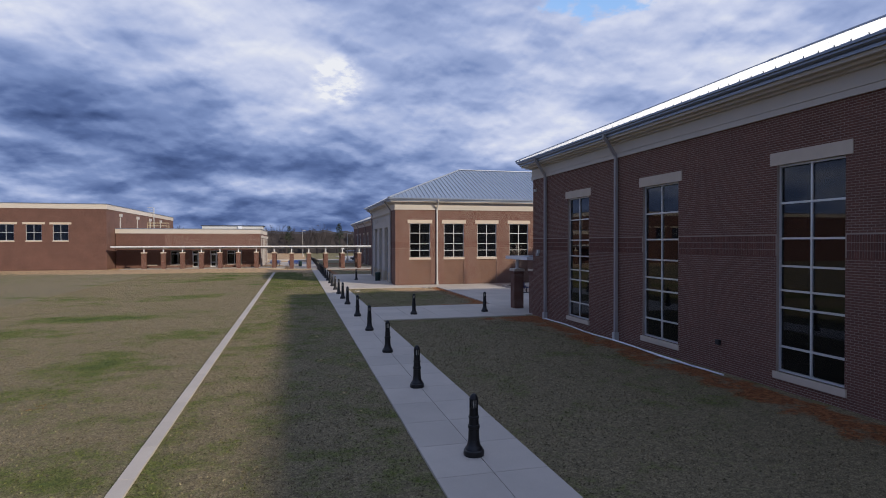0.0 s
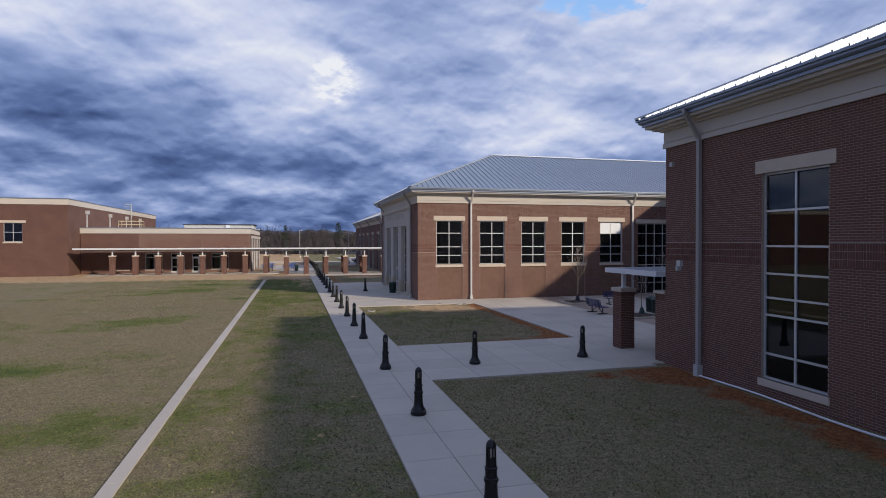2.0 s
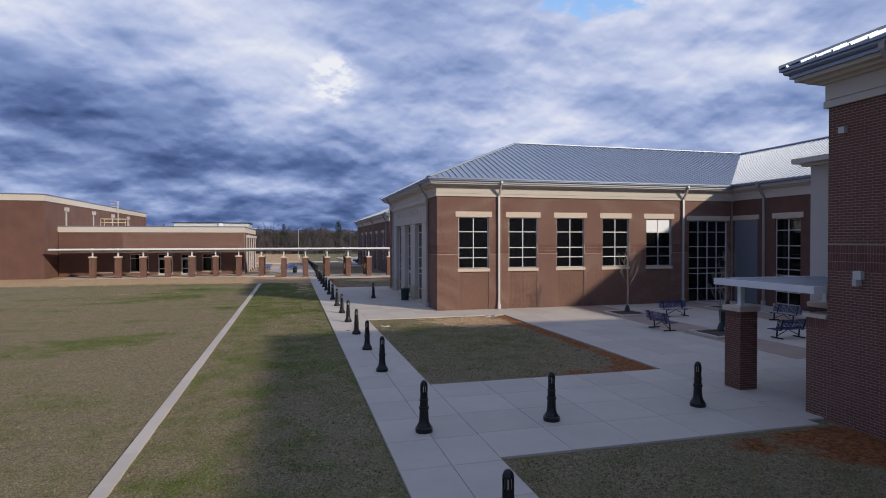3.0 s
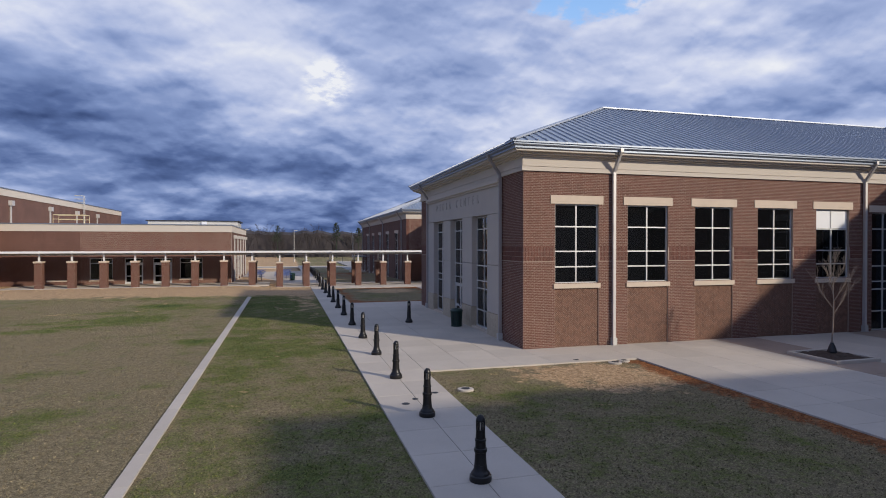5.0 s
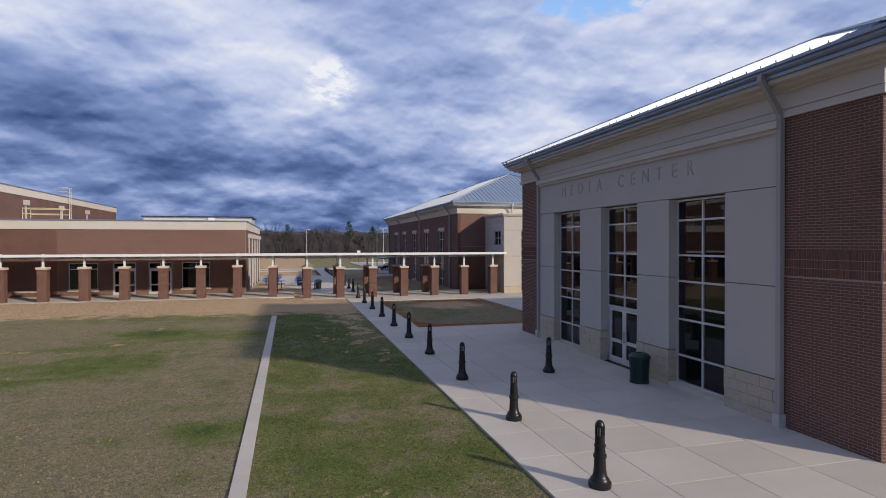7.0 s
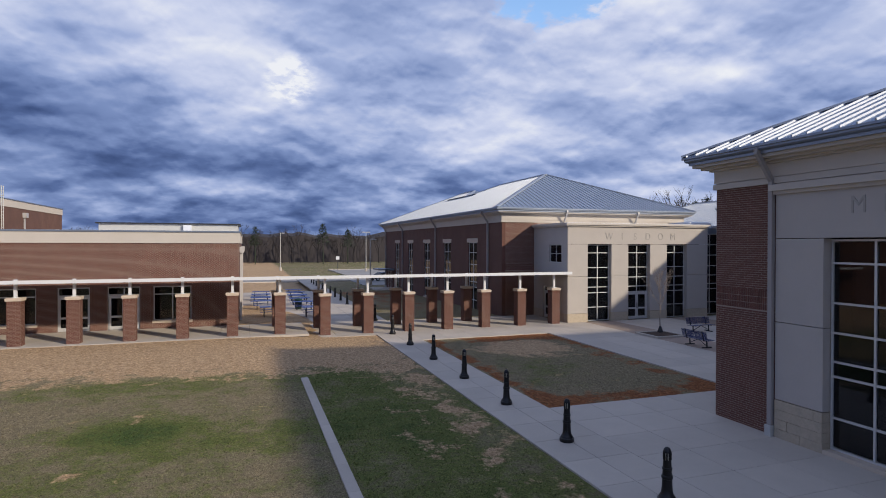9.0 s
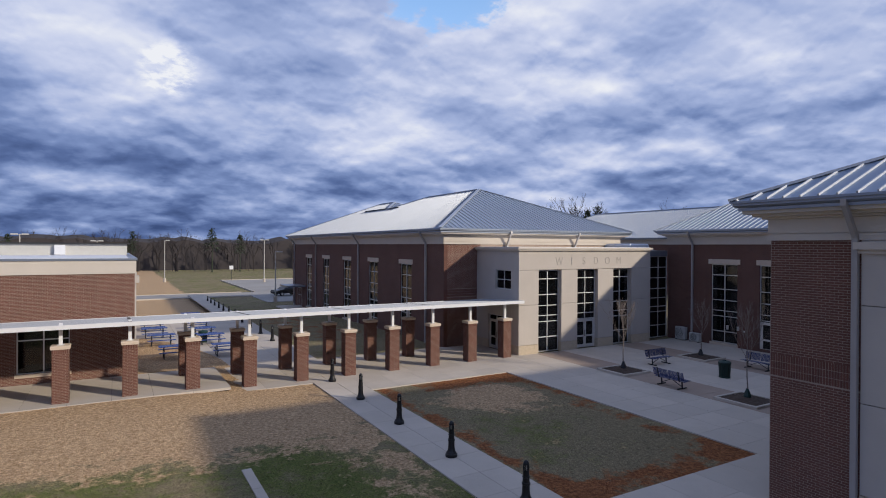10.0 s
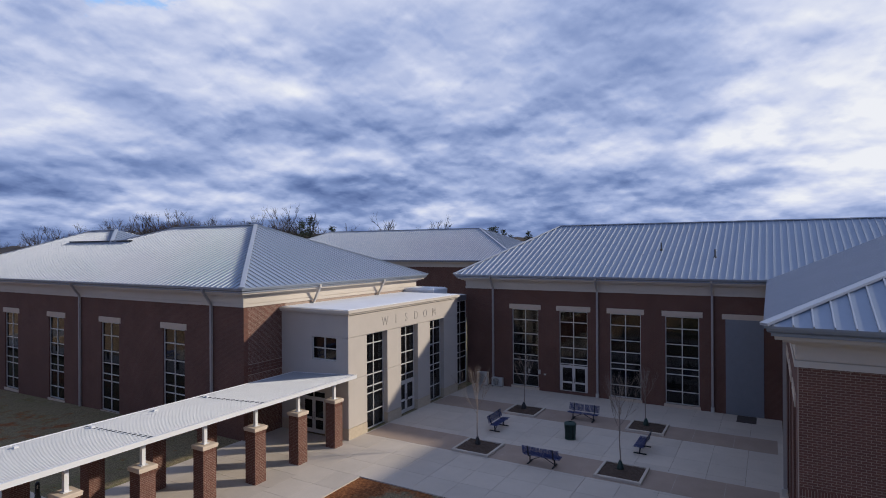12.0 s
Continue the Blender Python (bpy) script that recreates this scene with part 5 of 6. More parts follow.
    part("coping", s, M_CREAM, e)
    part("flat_roof", Solid().box(X0, X1 + 0.05, Y0, y0 - 0.01, zt + 0.14, zt + 0.17), M_MEMBRANE, e)
    g = thing("glazed_link", "dark glazed link between two brick wings", "building")
    fg = south(X1, 95.05)
    window(fg, 0.02, 2.98, 0.03, 6.45, (1.0, 2.07, 2.48, 3.16, 3.90, 4.75, 5.58), g, cols=3, recess=0.0, lintel=0, sill=0, label="curtain wall of dark glass panes")
    s = Solid().box(X1, 28.5, 95.0, 100.5, 6.46, 6.90)
    part("roof_edge", s, M_GUTTER, g)
    s = Solid().bevel_box(25.9, 28.1, 96.5, 99.5, 6.9, 7.45, 0.12)
    part("roof_unit", s, M_MEMBRANE, g)
    return b


north_wing = build_north_wing()


def build_gym():
    """A large roof that shows beyond the wings."""
    b = thing("gym_building", "large distant hall with a pale metal roof", "building")
    x0, x1, y0, y1, zb = 67.0, 91.5, 106.5, 165.0, 7.7
    s = Solid().box(x0, x1, y0, y1, -0.6, zb)
    part("wall", s, M_BRICK_FAR, b)
    ze = cornice(x0, x1, y0, y1, zb, b)
    hip_roof(x0, x1, y0, y1, ze, b)
    return b


build_gym()


def build_flat_blocks():
    """The two flat-roofed blocks across the lawn."""
    e = thing("gymnasium", "tall flat-roofed red brick block with small windows", "building")
    x0, x1, y0, y1 = -95.0, -30.38, 94.84, 142.0
    f = south(x0, y0)
    spans = [(c - 1.0 - x0, c + 1.0 - x0) for c in (-36.35, -39.75, -43.2, -46.7, -50.2, -53.7)]
    win = (4.50, 6.85, (5.68,))
    wall = part("wall", cut_wall(f, 0, x1 - x0, -0.3, 9.15, [hole(s, win) for s in spans]), M_BRICK_FAR, e, "red brick wall")
    tall_windows(f, spans, win, e, lintel=0.3, sill=0.16, ear=0.4, label="small square window with white bars")
    fe = east(x1, y0)
    part("wall", Solid().box(x1 - 0.3, x1, y0 + 0.31, y1, -0.3, 9.15).box(x0, x1 - 0.3, y1 - 0.3, y1, -0.3, 9.15), M_BRICK_FAR, e, "red brick wall")
    parapet(x0, x1, y0, y1, 9.15, 9.95, e)
    for y in (101.4, 111.5, 120.4, 129.0):
        s = Solid().on(fe, y - y0 - 0.09, y - y0 + 0.09, 0.1, 8.3, 0.03, 0.16).on(fe, y - y0 - 0.3, y - y0 + 0.3, 8.25, 8.75, 0.0, 0.35)
        part("downspout", s, M_SPOUT_B, e)
    s = Solid()
    for dy in (0, 0.45):
        s.tube((x1 + 0.25, 122.6 + dy, 6.3), (x1 + 0.25, 122.6 + dy, 11.0), 0.04, n=6)
    for z in np.arange(6.5, 10.9, 0.3):
        s.tube((x1 + 0.25, 122.6, z), (x1 + 0.25, 123.05, z), 0.025, n=6)
    for z in (10.1, 10.55, 11.0):
        s.path([(x1 + 0.2, 122.3, z), (x1 - 0.8, 122.3, z), (x1 - 0.8, 123.4, z), (x1 + 0.2, 123.4, z)], 0.03, 6)
    part("ladder", s, M_GREY, e, "pale steel roof ladder with guard rail")
    b = thing("cafeteria_block", "low flat-roofed red brick block with a cream parapet", "building")
    x0, x1, y0, y1, zb, zt = -30.3, -9.0, 98.9, 122.0, 5.62, 6.42
    f = south(x0, y0)
    wins = [(-14.1 - x0, -11.9 - x0), (-22.5 - x0, -20.4 - x0), (-26.2 - x0, -24.5 - x0)]
    doors = [(-16.65 - x0, -14.85 - x0), (-19.3 - x0, -17.6 - x0)]
    holes = [(a, c, 0.72, 2.88) for a, c in wins] + [(a, c, 0.2, 2.88) for a, c in doors]
    wall = part("wall", cut_wall(f, 0, x1 - x0, -0.3, zb, holes), M_MORTAR, b, "red brick wall in running bond")
    brickwork(f, 7.0, x1 - x0 - 0.012, 0.0, zb - 0.02, holes, wall, seed=8)
    part("wall_face", Solid().on(f, 0, 7.0, -0.2, zb, 0.0, 0.008), M_BRICK_FAR, b)
    for a, c in wins:
        window(f, a, c, 0.72, 2.88, (2.38,), b, lintel=0.0, sill=0.16, label="wide dark window with aluminium frame")
    for a, c in doors:
        window(f, a, c, 0.23, 2.88, (2.4,), b, lintel=0, sill=0, door=(1.64, 2.08), label="pair of glazed doors")
    s = Solid().box(x1 - 0.3, x1, y0 + 0.31, y1, -0.4, zb).box(x0, x1 - 0.3, y1 - 0.3, y1, -0.4, zb).box(x0, x0 + 0.3, y0 + 0.31, y1 - 0.3, -0.4, zb)
    part("wall", s, M_BRICK_FAR, b, "red brick wall")
    parapet(x0, x1, y0, y1, zb, zt, b)
    part("flat_roof", Solid().box(x0 + 0.3, x1 - 0.3, y0 + 0.3, y1 - 0.3, zt - 0.02, zt + 0.012), M_MEMBRANE, b, "white roof membrane")
    fe = east(x1, y0)
    for u in (3.0, 7.5, 12.0, 16.5, 21.0):
        s = Solid().on(fe, u - 0.08, u + 0.08, 0.05, 5.0, 0.03, 0.15).on(fe, u - 0.25, u + 0.25, 4.95, 5.35, 0.0, 0.3)
        part("downspout", s, M_SPOUT_B, b)
    for u in (5.0, 9.7, 14.2):
        window(fe, u - 0.8, u + 0.8, 0.5, 2.8, (2.2,), b, recess=-0.03, lintel=0.2, sill=0.12)
    s = Solid()
    for y in (99.8, 101.3):
        s.path([(-26.0, y, zt), (-26.0, y, zt + 0.9), (-23.2, y, zt + 0.9), (-23.2, y, zt)], 0.03, 6)
        s.tube((-26.0, y, zt + 0.45), (-23.2, y, zt + 0.45), 0.025, n=6)
    for x in (-26.0, -23.2):
        s.tube((x, 99.8, zt + 0.9), (x, 101.3, zt + 0.9), 0.03, n=6)
    tagged(part("roof_guard_rail", s, M_YELLOW), "cream steel guard rail round a roof hatch", "railing")
    s = Solid().box(-19.5, -9.2, 110.0, 116.0, zt, zt + 0.75)
    u = part("roof_screen", s, M_GREY)
    tagged(u, "low grey equipment screen on the flat roof", "screen")
    part("cap", Solid().box(-19.7, -9.0, 109.8, 116.2, zt + 0.75, zt + 0.85), M_DARK, u)
    part("vent", Solid().box(-13.4, -12.8, 109.7, 109.99, zt + 0.05, zt + 0.7), M_MEMBRANE, u)


build_flat_blocks()


# ---------------------------------------------------------------- covered walk
def brick_column(h=2.43, w=0.62, z_post=3.48):
    """A brick pier with a cast cap and a white steel post on it."""
    c = thing("brick_column", "red brick pier with pale cap and white steel post", "column", "piers of the covered walk")
    r = w / 2
    part("core", Solid().box(-r + 0.01, r - 0.01, -r + 0.01, r - 0.01, 0.0, h), M_MORTAR, c)
    n = int(h / COURSE)
    shaft = None
    for k, fc in enumerate((Face(-r, -r, 1, 0), Face(r, -r, 0, 1), Face(r, r, -1, 0), Face(-r, r, 0, -1))):
        rows = lay_bricks(fc, 0.0, w, 0.0, (n - 3) * COURSE, [], proud=0.004, seed=20 + k)
        top = soldiers(fc, 0.0, w, (n - 3) * COURSE, n * COURSE, 1, [], proud=0.006)
        ob = new("brick_face", blocks_mesh("brick_face", fc, np.concatenate([rows, top]), M_BRICK))
        ob.parent = c
        tagged(ob, kind="stuff")
    part("cap", Solid().box(-r - 0.05, r + 0.05, -r - 0.05, r + 0.05, n * COURSE, h + 0.02).bevel_box(-r - 0.06, r + 0.06, -r - 0.06, r + 0.06, h + 0.02, h + 0.10, 0.03), M_LINTEL, c)
    s = Solid().box(-0.07, 0.07, -0.07, 0.07, h + 0.10, z_post)
    s.box(-0.14, 0.14, -0.14, 0.14, h + 0.10, h + 0.12)
    part("post", s, M_WHITE, c, "white square steel post")
    return c


column = brick_column()
PITCH, COL_X, ROW_F, ROW_B = 2.66, 11.97, 94.34, 97.65
column.matrix_world = pose(COL_X, ROW_F, 0)
for i in range(1, 15):
    copy_thing(column, pose(COL_X - PITCH * i, ROW_F, 0.21 * float(smooth(-3.0, -8.5, COL_X - PITCH * i))))
for i in range(0, 8):
    x = COL_X - PITCH * i
    if x < 9.0 and x > -8.0:
        copy_thing(column, pose(x, ROW_B, 0))
# two piers of the short covered walk by the near wing
low_column = brick_column(z_post=3.14)
low_column.matrix_world = pose(10.2, 34.75, -0.02)
copy_thing(low_column, pose(13.45, 34.75, -0.02))


def canopy_deck(name, label, x0, x1, y0, y1, z, rib=0.16, joints=(), drop=0.0):
    c = thing(name, label, "canopy")

    def tilt(solid):
        solid.v = [(p[0], p[1], p[2] - drop * (p[1] - y0)) for p in solid.v]

    e = sorted([x0, *joints, x1])
    for a, b in zip(e, e[1:]):
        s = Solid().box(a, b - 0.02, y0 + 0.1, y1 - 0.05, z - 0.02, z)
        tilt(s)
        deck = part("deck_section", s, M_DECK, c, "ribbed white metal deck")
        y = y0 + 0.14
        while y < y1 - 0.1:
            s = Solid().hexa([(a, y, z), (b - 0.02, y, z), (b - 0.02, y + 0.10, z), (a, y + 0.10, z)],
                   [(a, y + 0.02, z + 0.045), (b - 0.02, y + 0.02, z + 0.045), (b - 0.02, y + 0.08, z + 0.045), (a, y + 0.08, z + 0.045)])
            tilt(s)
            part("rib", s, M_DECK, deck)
            y += rib
    s = Solid().box(x0, x1, y0, y0 + 0.1, z - 0.12, z + 0.07).box(x0, x1, y1 - 0.05, y1, z - 0.12, z + 0.07)
    s.box(x0 - 0.05, x0, y0, y1, z - 0.12, z + 0.07).box(x1, x1 + 0.05, y0, y1, z - 0.12, z + 0.07)
    tilt(s)
    part("fascia", s, M_WHITE, c)
    s = Solid()
    for x in joints:
        y = y0 + 0.2
        while y < y1 - 0.2:
            s.box(x - 0.08, x + 0.06, y, y + 0.09, z + 0.03, z + 0.055)
            y += 0.32
    tilt(s)
    if joints:
        part("joint_clip", s, M_DARK, c)
    return c


canopy = canopy_deck("covered_walk", "long flat white metal canopy on brick piers", -29.5, 12.99, 93.65, 98.3, 3.60, joints=(-25.3, -20.0, -14.6, -9.3, -4.0, 1.35, 6.65), drop=0.06)
for i in range(15):
    x = COL_X - PITCH * i
    part("beam", Solid().bar((x, 93.8, 3.515), (x, 98.2, 3.25), 0.12, 0.08), M_WHITE, canopy)
short_canopy = canopy_deck("covered_walk", "short flat metal canopy beside the near wing", 9.65, 13.83, 31.72, 35.2, 3.25)


# ---------------------------------------------------------------- bollards
def bollard():
    b = thing("bollard", "black cast iron light bollard with a slotted head", "bollard", "bollards along the walk")
    part("base", Solid().lathe([(0.20, 0.0), (0.205, 0.03), (0.20, 0.10), (0.175, 0.12), (0.17, 0.15), (0.15, 0.17), (0.125, 0.22), (0.115, 0.30)], 24), M_BLACK, b, smooth=True)
    prof = [(0.112, 0.30), (0.103, 0.52), (0.118, 0.53), (0.122, 0.56), (0.116, 0.59), (0.099, 0.60), (0.094, 0.72), (0.106, 0.73), (0.106, 0.76), (0.090, 0.77), (0.084, 0.93)]
    part("shaft", Solid().lathe(prof, 20), M_BLACK, b, smooth=True)
    part("lens", Solid().lathe([(0.060, 0.93), (0.060, 1.09)], 16), M_LENS, b, "pale lamp lens behind the slots", smooth=True)
    for i in range(8):
        a = 2 * math.pi * i / 8
        p = Vector((math.cos(a) * 0.072, math.sin(a) * 0.072, 0))
        part("cage_bar", Solid().bar(p + Vector((0, 0, 0.925)), p + Vector((0, 0, 1.095)), 0.026, 0.026), M_BLACK, b)
    part("dome", Solid().lathe([(0.086, 1.085), (0.088, 1.10), (0.082, 1.12), (0.070, 1.155), (0.048, 1.185), (0.02, 1.20), (0.001, 1.203)], 20), M_BLACK, b, smooth=True)
    return b


bol = bollard()
ROW = [11.66, 17.05, 22.45, 27.95, 33.32, 39.72, 43.75, 47.8, 52.0, 56.06, 60.12, 64.5, 68.9, 72.95, 76.9, 80.95, 85.05, 89.2, 93.2]
bol.matrix_world = pose(0.0, ROW[0], 0.02)
for y in ROW[1:]:
    copy_thing(bol, pose(0.0, y, 0.02))
for x, y in ((3.24, 33.3), (7.58, 33.4), (3.14, 64.68)):
    copy_thing(bol, pose(x, y, 0.02))
for y in (99.7, 103.7, 107.7, 111.7, 115.6, 119.4, 123.0, 126.6, 130.0, 133.2, 136.4, 139.4, 142.3):
    copy_thing(bol, pose(0.3, y, float(fall(0.3, y)) + 0.02 * (y > 98)))


# ---------------------------------------------------------------- courtyard furniture
def bench():
    b = thing("park_bench", "navy coated steel bench with mesh seat and back", "bench", "courtyard benches")
    L = 0.92
    for x0, x1 in ((-L, -0.02), (0.02, L)):
        s = Solid()
        for k in range(9):
            y = -0.22 + k * 0.055
            s.bar((x0, y, 0.44 - 0.004 * k), (x1, y, 0.44 - 0.004 * k), 0.03, 0.012)
        for k in range(12):
            x = x0 + 0.02 + (x1 - x0 - 0.04) * k / 11
            s.bar((x, -0.23, 0.436), (x, 0.24, 0.41), 0.022, 0.010)
        tagged(part("seat", s, M_BLUE, b), kind="stuff")
        s = Solid()
        for k in range(8):
            z = 0.50 + k * 0.052
            s.bar((x0, 0.27 + k * 0.014, z), (x1, 0.27 + k * 0.014, z), 0.012, 0.03)
        for k in range(12):
            x = x0 + 0.02 + (x1 - x0 - 0.04) * k / 11
            s.bar((x, 0.262, 0.49), (x, 0.375, 0.88), 0.022, 0.010)
        tagged(part("backrest", s, M_BLUE, b), kind="stuff")
    for x in (-0.62, 0.62):
        s = Solid().bar((x, -0.28, 0.03), (x, 0.36, 0.03), 0.06, 0.05).bar((x, 0.02, 0.04), (x, 0.05, 0.42), 0.05, 0.05)
        s.bar((x, -0.22, 0.415), (x, 0.26, 0.395), 0.05, 0.05).bar((x, 0.25, 0.39), (x, 0.385, 0.90), 0.05, 0.04)
        part("leg", s, M_DARK, b)
    s = Solid().bar((-0.62, 0.03, 0.10), (0.0, 0.03, 0.39), 0.03, 0.03).bar((0.62, 0.03, 0.10), (0.0, 0.03, 0.39), 0.03, 0.03)
    part("brace", s, M_DARK, b)
    return b


bn = bench()
SEATS = [(18.9, 87.85, 0.025, 0), (22.8, 84.1, 0.025, 270), (14.88, 83.8, 0.025, 90), (19.2, 80.0, 0.025, 180),
         (18.85, 49.2, 0.025, 0), (15.0, 45.15, 0.025, 90), (23.0, 45.7, 0.025, 270), (18.9, 41.45, 0.025, 180)]
bn.matrix_world = pose(*SEATS[0][:3], rz=SEATS[0][3])
for x, y, z, r in SEATS[1:]:
    copy_thing(bn, pose(x, y, z, rz=r))


def bin_can():
    b = thing("litter_bin", "dark green slatted steel litter bin", "bin", "litter bins")
    for i in range(22):
        a = 2 * math.pi * i / 22
        p, q = Vector((math.cos(a) * 0.27, math.sin(a) * 0.27, 0.05)), Vector((math.cos(a) * 0.31, math.sin(a) * 0.31, 0.78))
        part("slat", Solid().bar(p, q, 0.05, 0.012), M_GREEN, b)
    part("liner", Solid().lathe([(0.24, 0.06), (0.27, 0.76)], 18), M_DARK, b, smooth=True)
    part("base_ring", Solid().lathe([(0.30, 0.0), (0.30, 0.06), (0.27, 0.06)], 22), M_GREEN, b)
    part("rim", Solid().lathe([(0.30, 0.76), (0.335, 0.78), (0.335, 0.83), (0.30, 0.84)], 22), M_GREEN, b)
    part("lid", Solid().lathe([(0.33, 0.835), (0.28, 0.90), (0.18, 0.93), (0.10, 0.93), (0.10, 0.90)], 22), M_GREEN, b, smooth=True)
    return b


can = bin_can()
can.matrix_world = pose(19.15, 83.75, 0.025)
for x, y in ((5.25, 62.6), (18.6, 44.95), (18.4, 44.1)):
    copy_thing(can, pose(x, y, 0.025))
for x, y in ((-4.3, 109.5), (-2.6, 104.6)):
    copy_thing(can, pose(x, y, float(fall(x, y))))


def twig_tree(seed, height, crown, first=0.38, n_main=9):
    """A young bare tree: a slim trunk and upswept branches that fork twice."""
    rng = random.Random(seed)
    s, tw = Solid(), Solid()
    p, r = Vector((0, 0, 0)), 0.038
    pts = [p.copy()]
    for i in range(8):
        p = p + Vector((rng.uniform(-0.03, 0.03), rng.uniform(-0.03, 0.03), height / 8))
        pts.append(p.copy())
    for i, (a, b) in enumerate(zip(pts, pts[1:])):
        s.tube(a, b, 0.036 * (1 - i / 8.6), 0.036 * (1 - (i + 1) / 8.6), 7)

    def grow(base, d, ln, rad, depth):
        q = base
        for k in range(3):
            e = q + d * (ln / 3)
            tw.tube(q, e, rad * (1 - k * 0.25), rad * (1 - (k + 1) * 0.25), 4)
            if depth and k < 3:
                for _ in range(2 if depth > 1 else 3):
                    nd = (d + Vector((rng.uniform(-.6, .6), rng.uniform(-.6, .6), rng.uniform(0.0, .55)))).normalized()
                    grow(e, nd, ln * rng.uniform(0.4, 0.6), rad * 0.5, depth - 1)
            d = (d + Vector((rng.uniform(-.12, .12), rng.uniform(-.12, .12), 0.16))).normalized()
            q = e

    for i in range(n_main):
        f = first + (0.95 - first) * i / n_main
        z = f * height
        a = i * 2.4 + rng.uniform(-.4, .4)
        base = pts[0].lerp(pts[-1], f)
        base.z = z
        grow(base, Vector((math.cos(a) * 0.62, math.sin(a) * 0.62, 0.95)).normalized(), crown * (1.15 - f) * 1.35, 0.013, 2)
    return s, tw


def planter(x, y, seed, height, crown):
    """A square mulch bed with a low kerb, and the young tree that stands in it."""
    b = thing("planter_bed", "square mulch bed with a low concrete edge", "planter", "courtyard planters")
    s = Solid()
    for a, c, d, e in ((-1.05, 1.05, -1.05, -0.92), (-1.05, 1.05, 0.92, 1.05), (-1.05, -0.92, -0.92, 0.92), (0.92, 1.05, -0.92, 0.92)):
        s.bevel_box(a, c, d, e, 0.0, 0.12, 0.015)
    part("edge", s, M_CONC, b)
    rng = np.random.default_rng(seed)
    n = 15
    g = np.linspace(-0.93, 0.93, n)
    X, Y = np.meshgrid(g, g)
    Z = 0.07 + 0.10 * np.exp(-(X ** 2 + Y ** 2) / 0.35) + rng.normal(0, 0.012, X.shape)
    k = np.arange(n * n).reshape(n, n)
    f = np.stack([k[:-1, :-1], k[:-1, 1:], k[1:, 1:], k[1:, :-1]], -1).reshape(-1, 4)
    m = Solid()
    m.v, m.f = np.stack([X, Y, Z], -1).reshape(-1, 3).tolist(), [tuple(q) for q in f.tolist()]
    part("mulch", m, M_MULCH, b)
    b.matrix_world = pose(x, y, 0.025)
    t = thing("young_tree", "bare young tree with a slim trunk in a mulch bed", "tree", "courtyard trees")
    s, tw = twig_tree(seed, height, crown)
    part("trunk", s, M_TWIG, t)
    tagged(part("crown", tw, M_TWIG, t), kind="stuff")
    part("watering_bag", Solid().lathe([(0.15, 0.0), (0.17, 0.08), (0.12, 0.25), (0.05, 0.42)], 10), M_GREEN if seed % 2 else M_DARK, t, "dark watering bag round the trunk")
    t.matrix_world = pose(x + 0.1, y + 0.1, 0.16)


for i, (x, y, h, c) in enumerate(((15.4, 87.5, 3.7, 1.5), (15.6, 80.2, 4.0, 1.7), (22.9, 87.9, 3.4, 1.2), (23.05, 80.4, 3.1, 1.2),
                                  (16.6, 50.8, 3.9, 1.1), (16.6, 43.0, 2.8, 0.9), (24.5, 51.5, 3.5, 1.2), (24.3, 43.3, 3.0, 1.2))):
    planter(x, y, 40 + i, h, c)


def picnic_table():
    t = thing("picnic_table", "blue coated steel picnic table with fixed benches", "picnic table", "patio picnic tables")
    s = Solid()
    for k in range(10):
        part("table_slat", Solid().bar((-0.9, -0.36 + k * 0.08, 0.74), (0.9, -0.36 + k * 0.08, 0.74), 0.055, 0.03), M_BLUE_T, t)
    for y in (-0.72, 0.72):
        for k in range(4):
            part("seat_slat", Solid().bar((-0.9, y - 0.11 + k * 0.073, 0.44), (0.9, y - 0.11 + k * 0.073, 0.44), 0.055, 0.03), M_BLUE_T, t)
    for x in (-0.6, 0.6):
        s = Solid().bar((x, -0.3, 0.03), (x, -0.22, 0.72), 0.05, 0.05).bar((x, 0.3, 0.03), (x, 0.22, 0.72), 0.05, 0.05).bar((x, -0.85, 0.39), (x, 0.85, 0.39), 0.05, 0.05)
        s.bar((x, -0.45, 0.03), (x, 0.45, 0.03), 0.05, 0.05)
        part("leg", s, M_DARK, t)
    return t


pt = picnic_table()
TABLES = [(-6.7, 103.4, 0), (-7.1, 109.0, 0), (-7.3, 113.3, 0), (-7.2, 118.0, 0), (-7.1, 122.6, 0), (-3.6, 103.7, 0), (-3.9, 108.6, 0), (-3.9, 112.6, 0), (-3.7, 117.0, 0), (-3.5, 121.5, 0), (-3.4, 126.4, 0)]
pt.matrix_world = pose(TABLES[0][0], TABLES[0][1], float(fall(*TABLES[0][:2])), rz=TABLES[0][2])
for x, y, r in TABLES[1:]:
    copy_thing(pt, pose(x, y, float(fall(x, y)), rz=r))

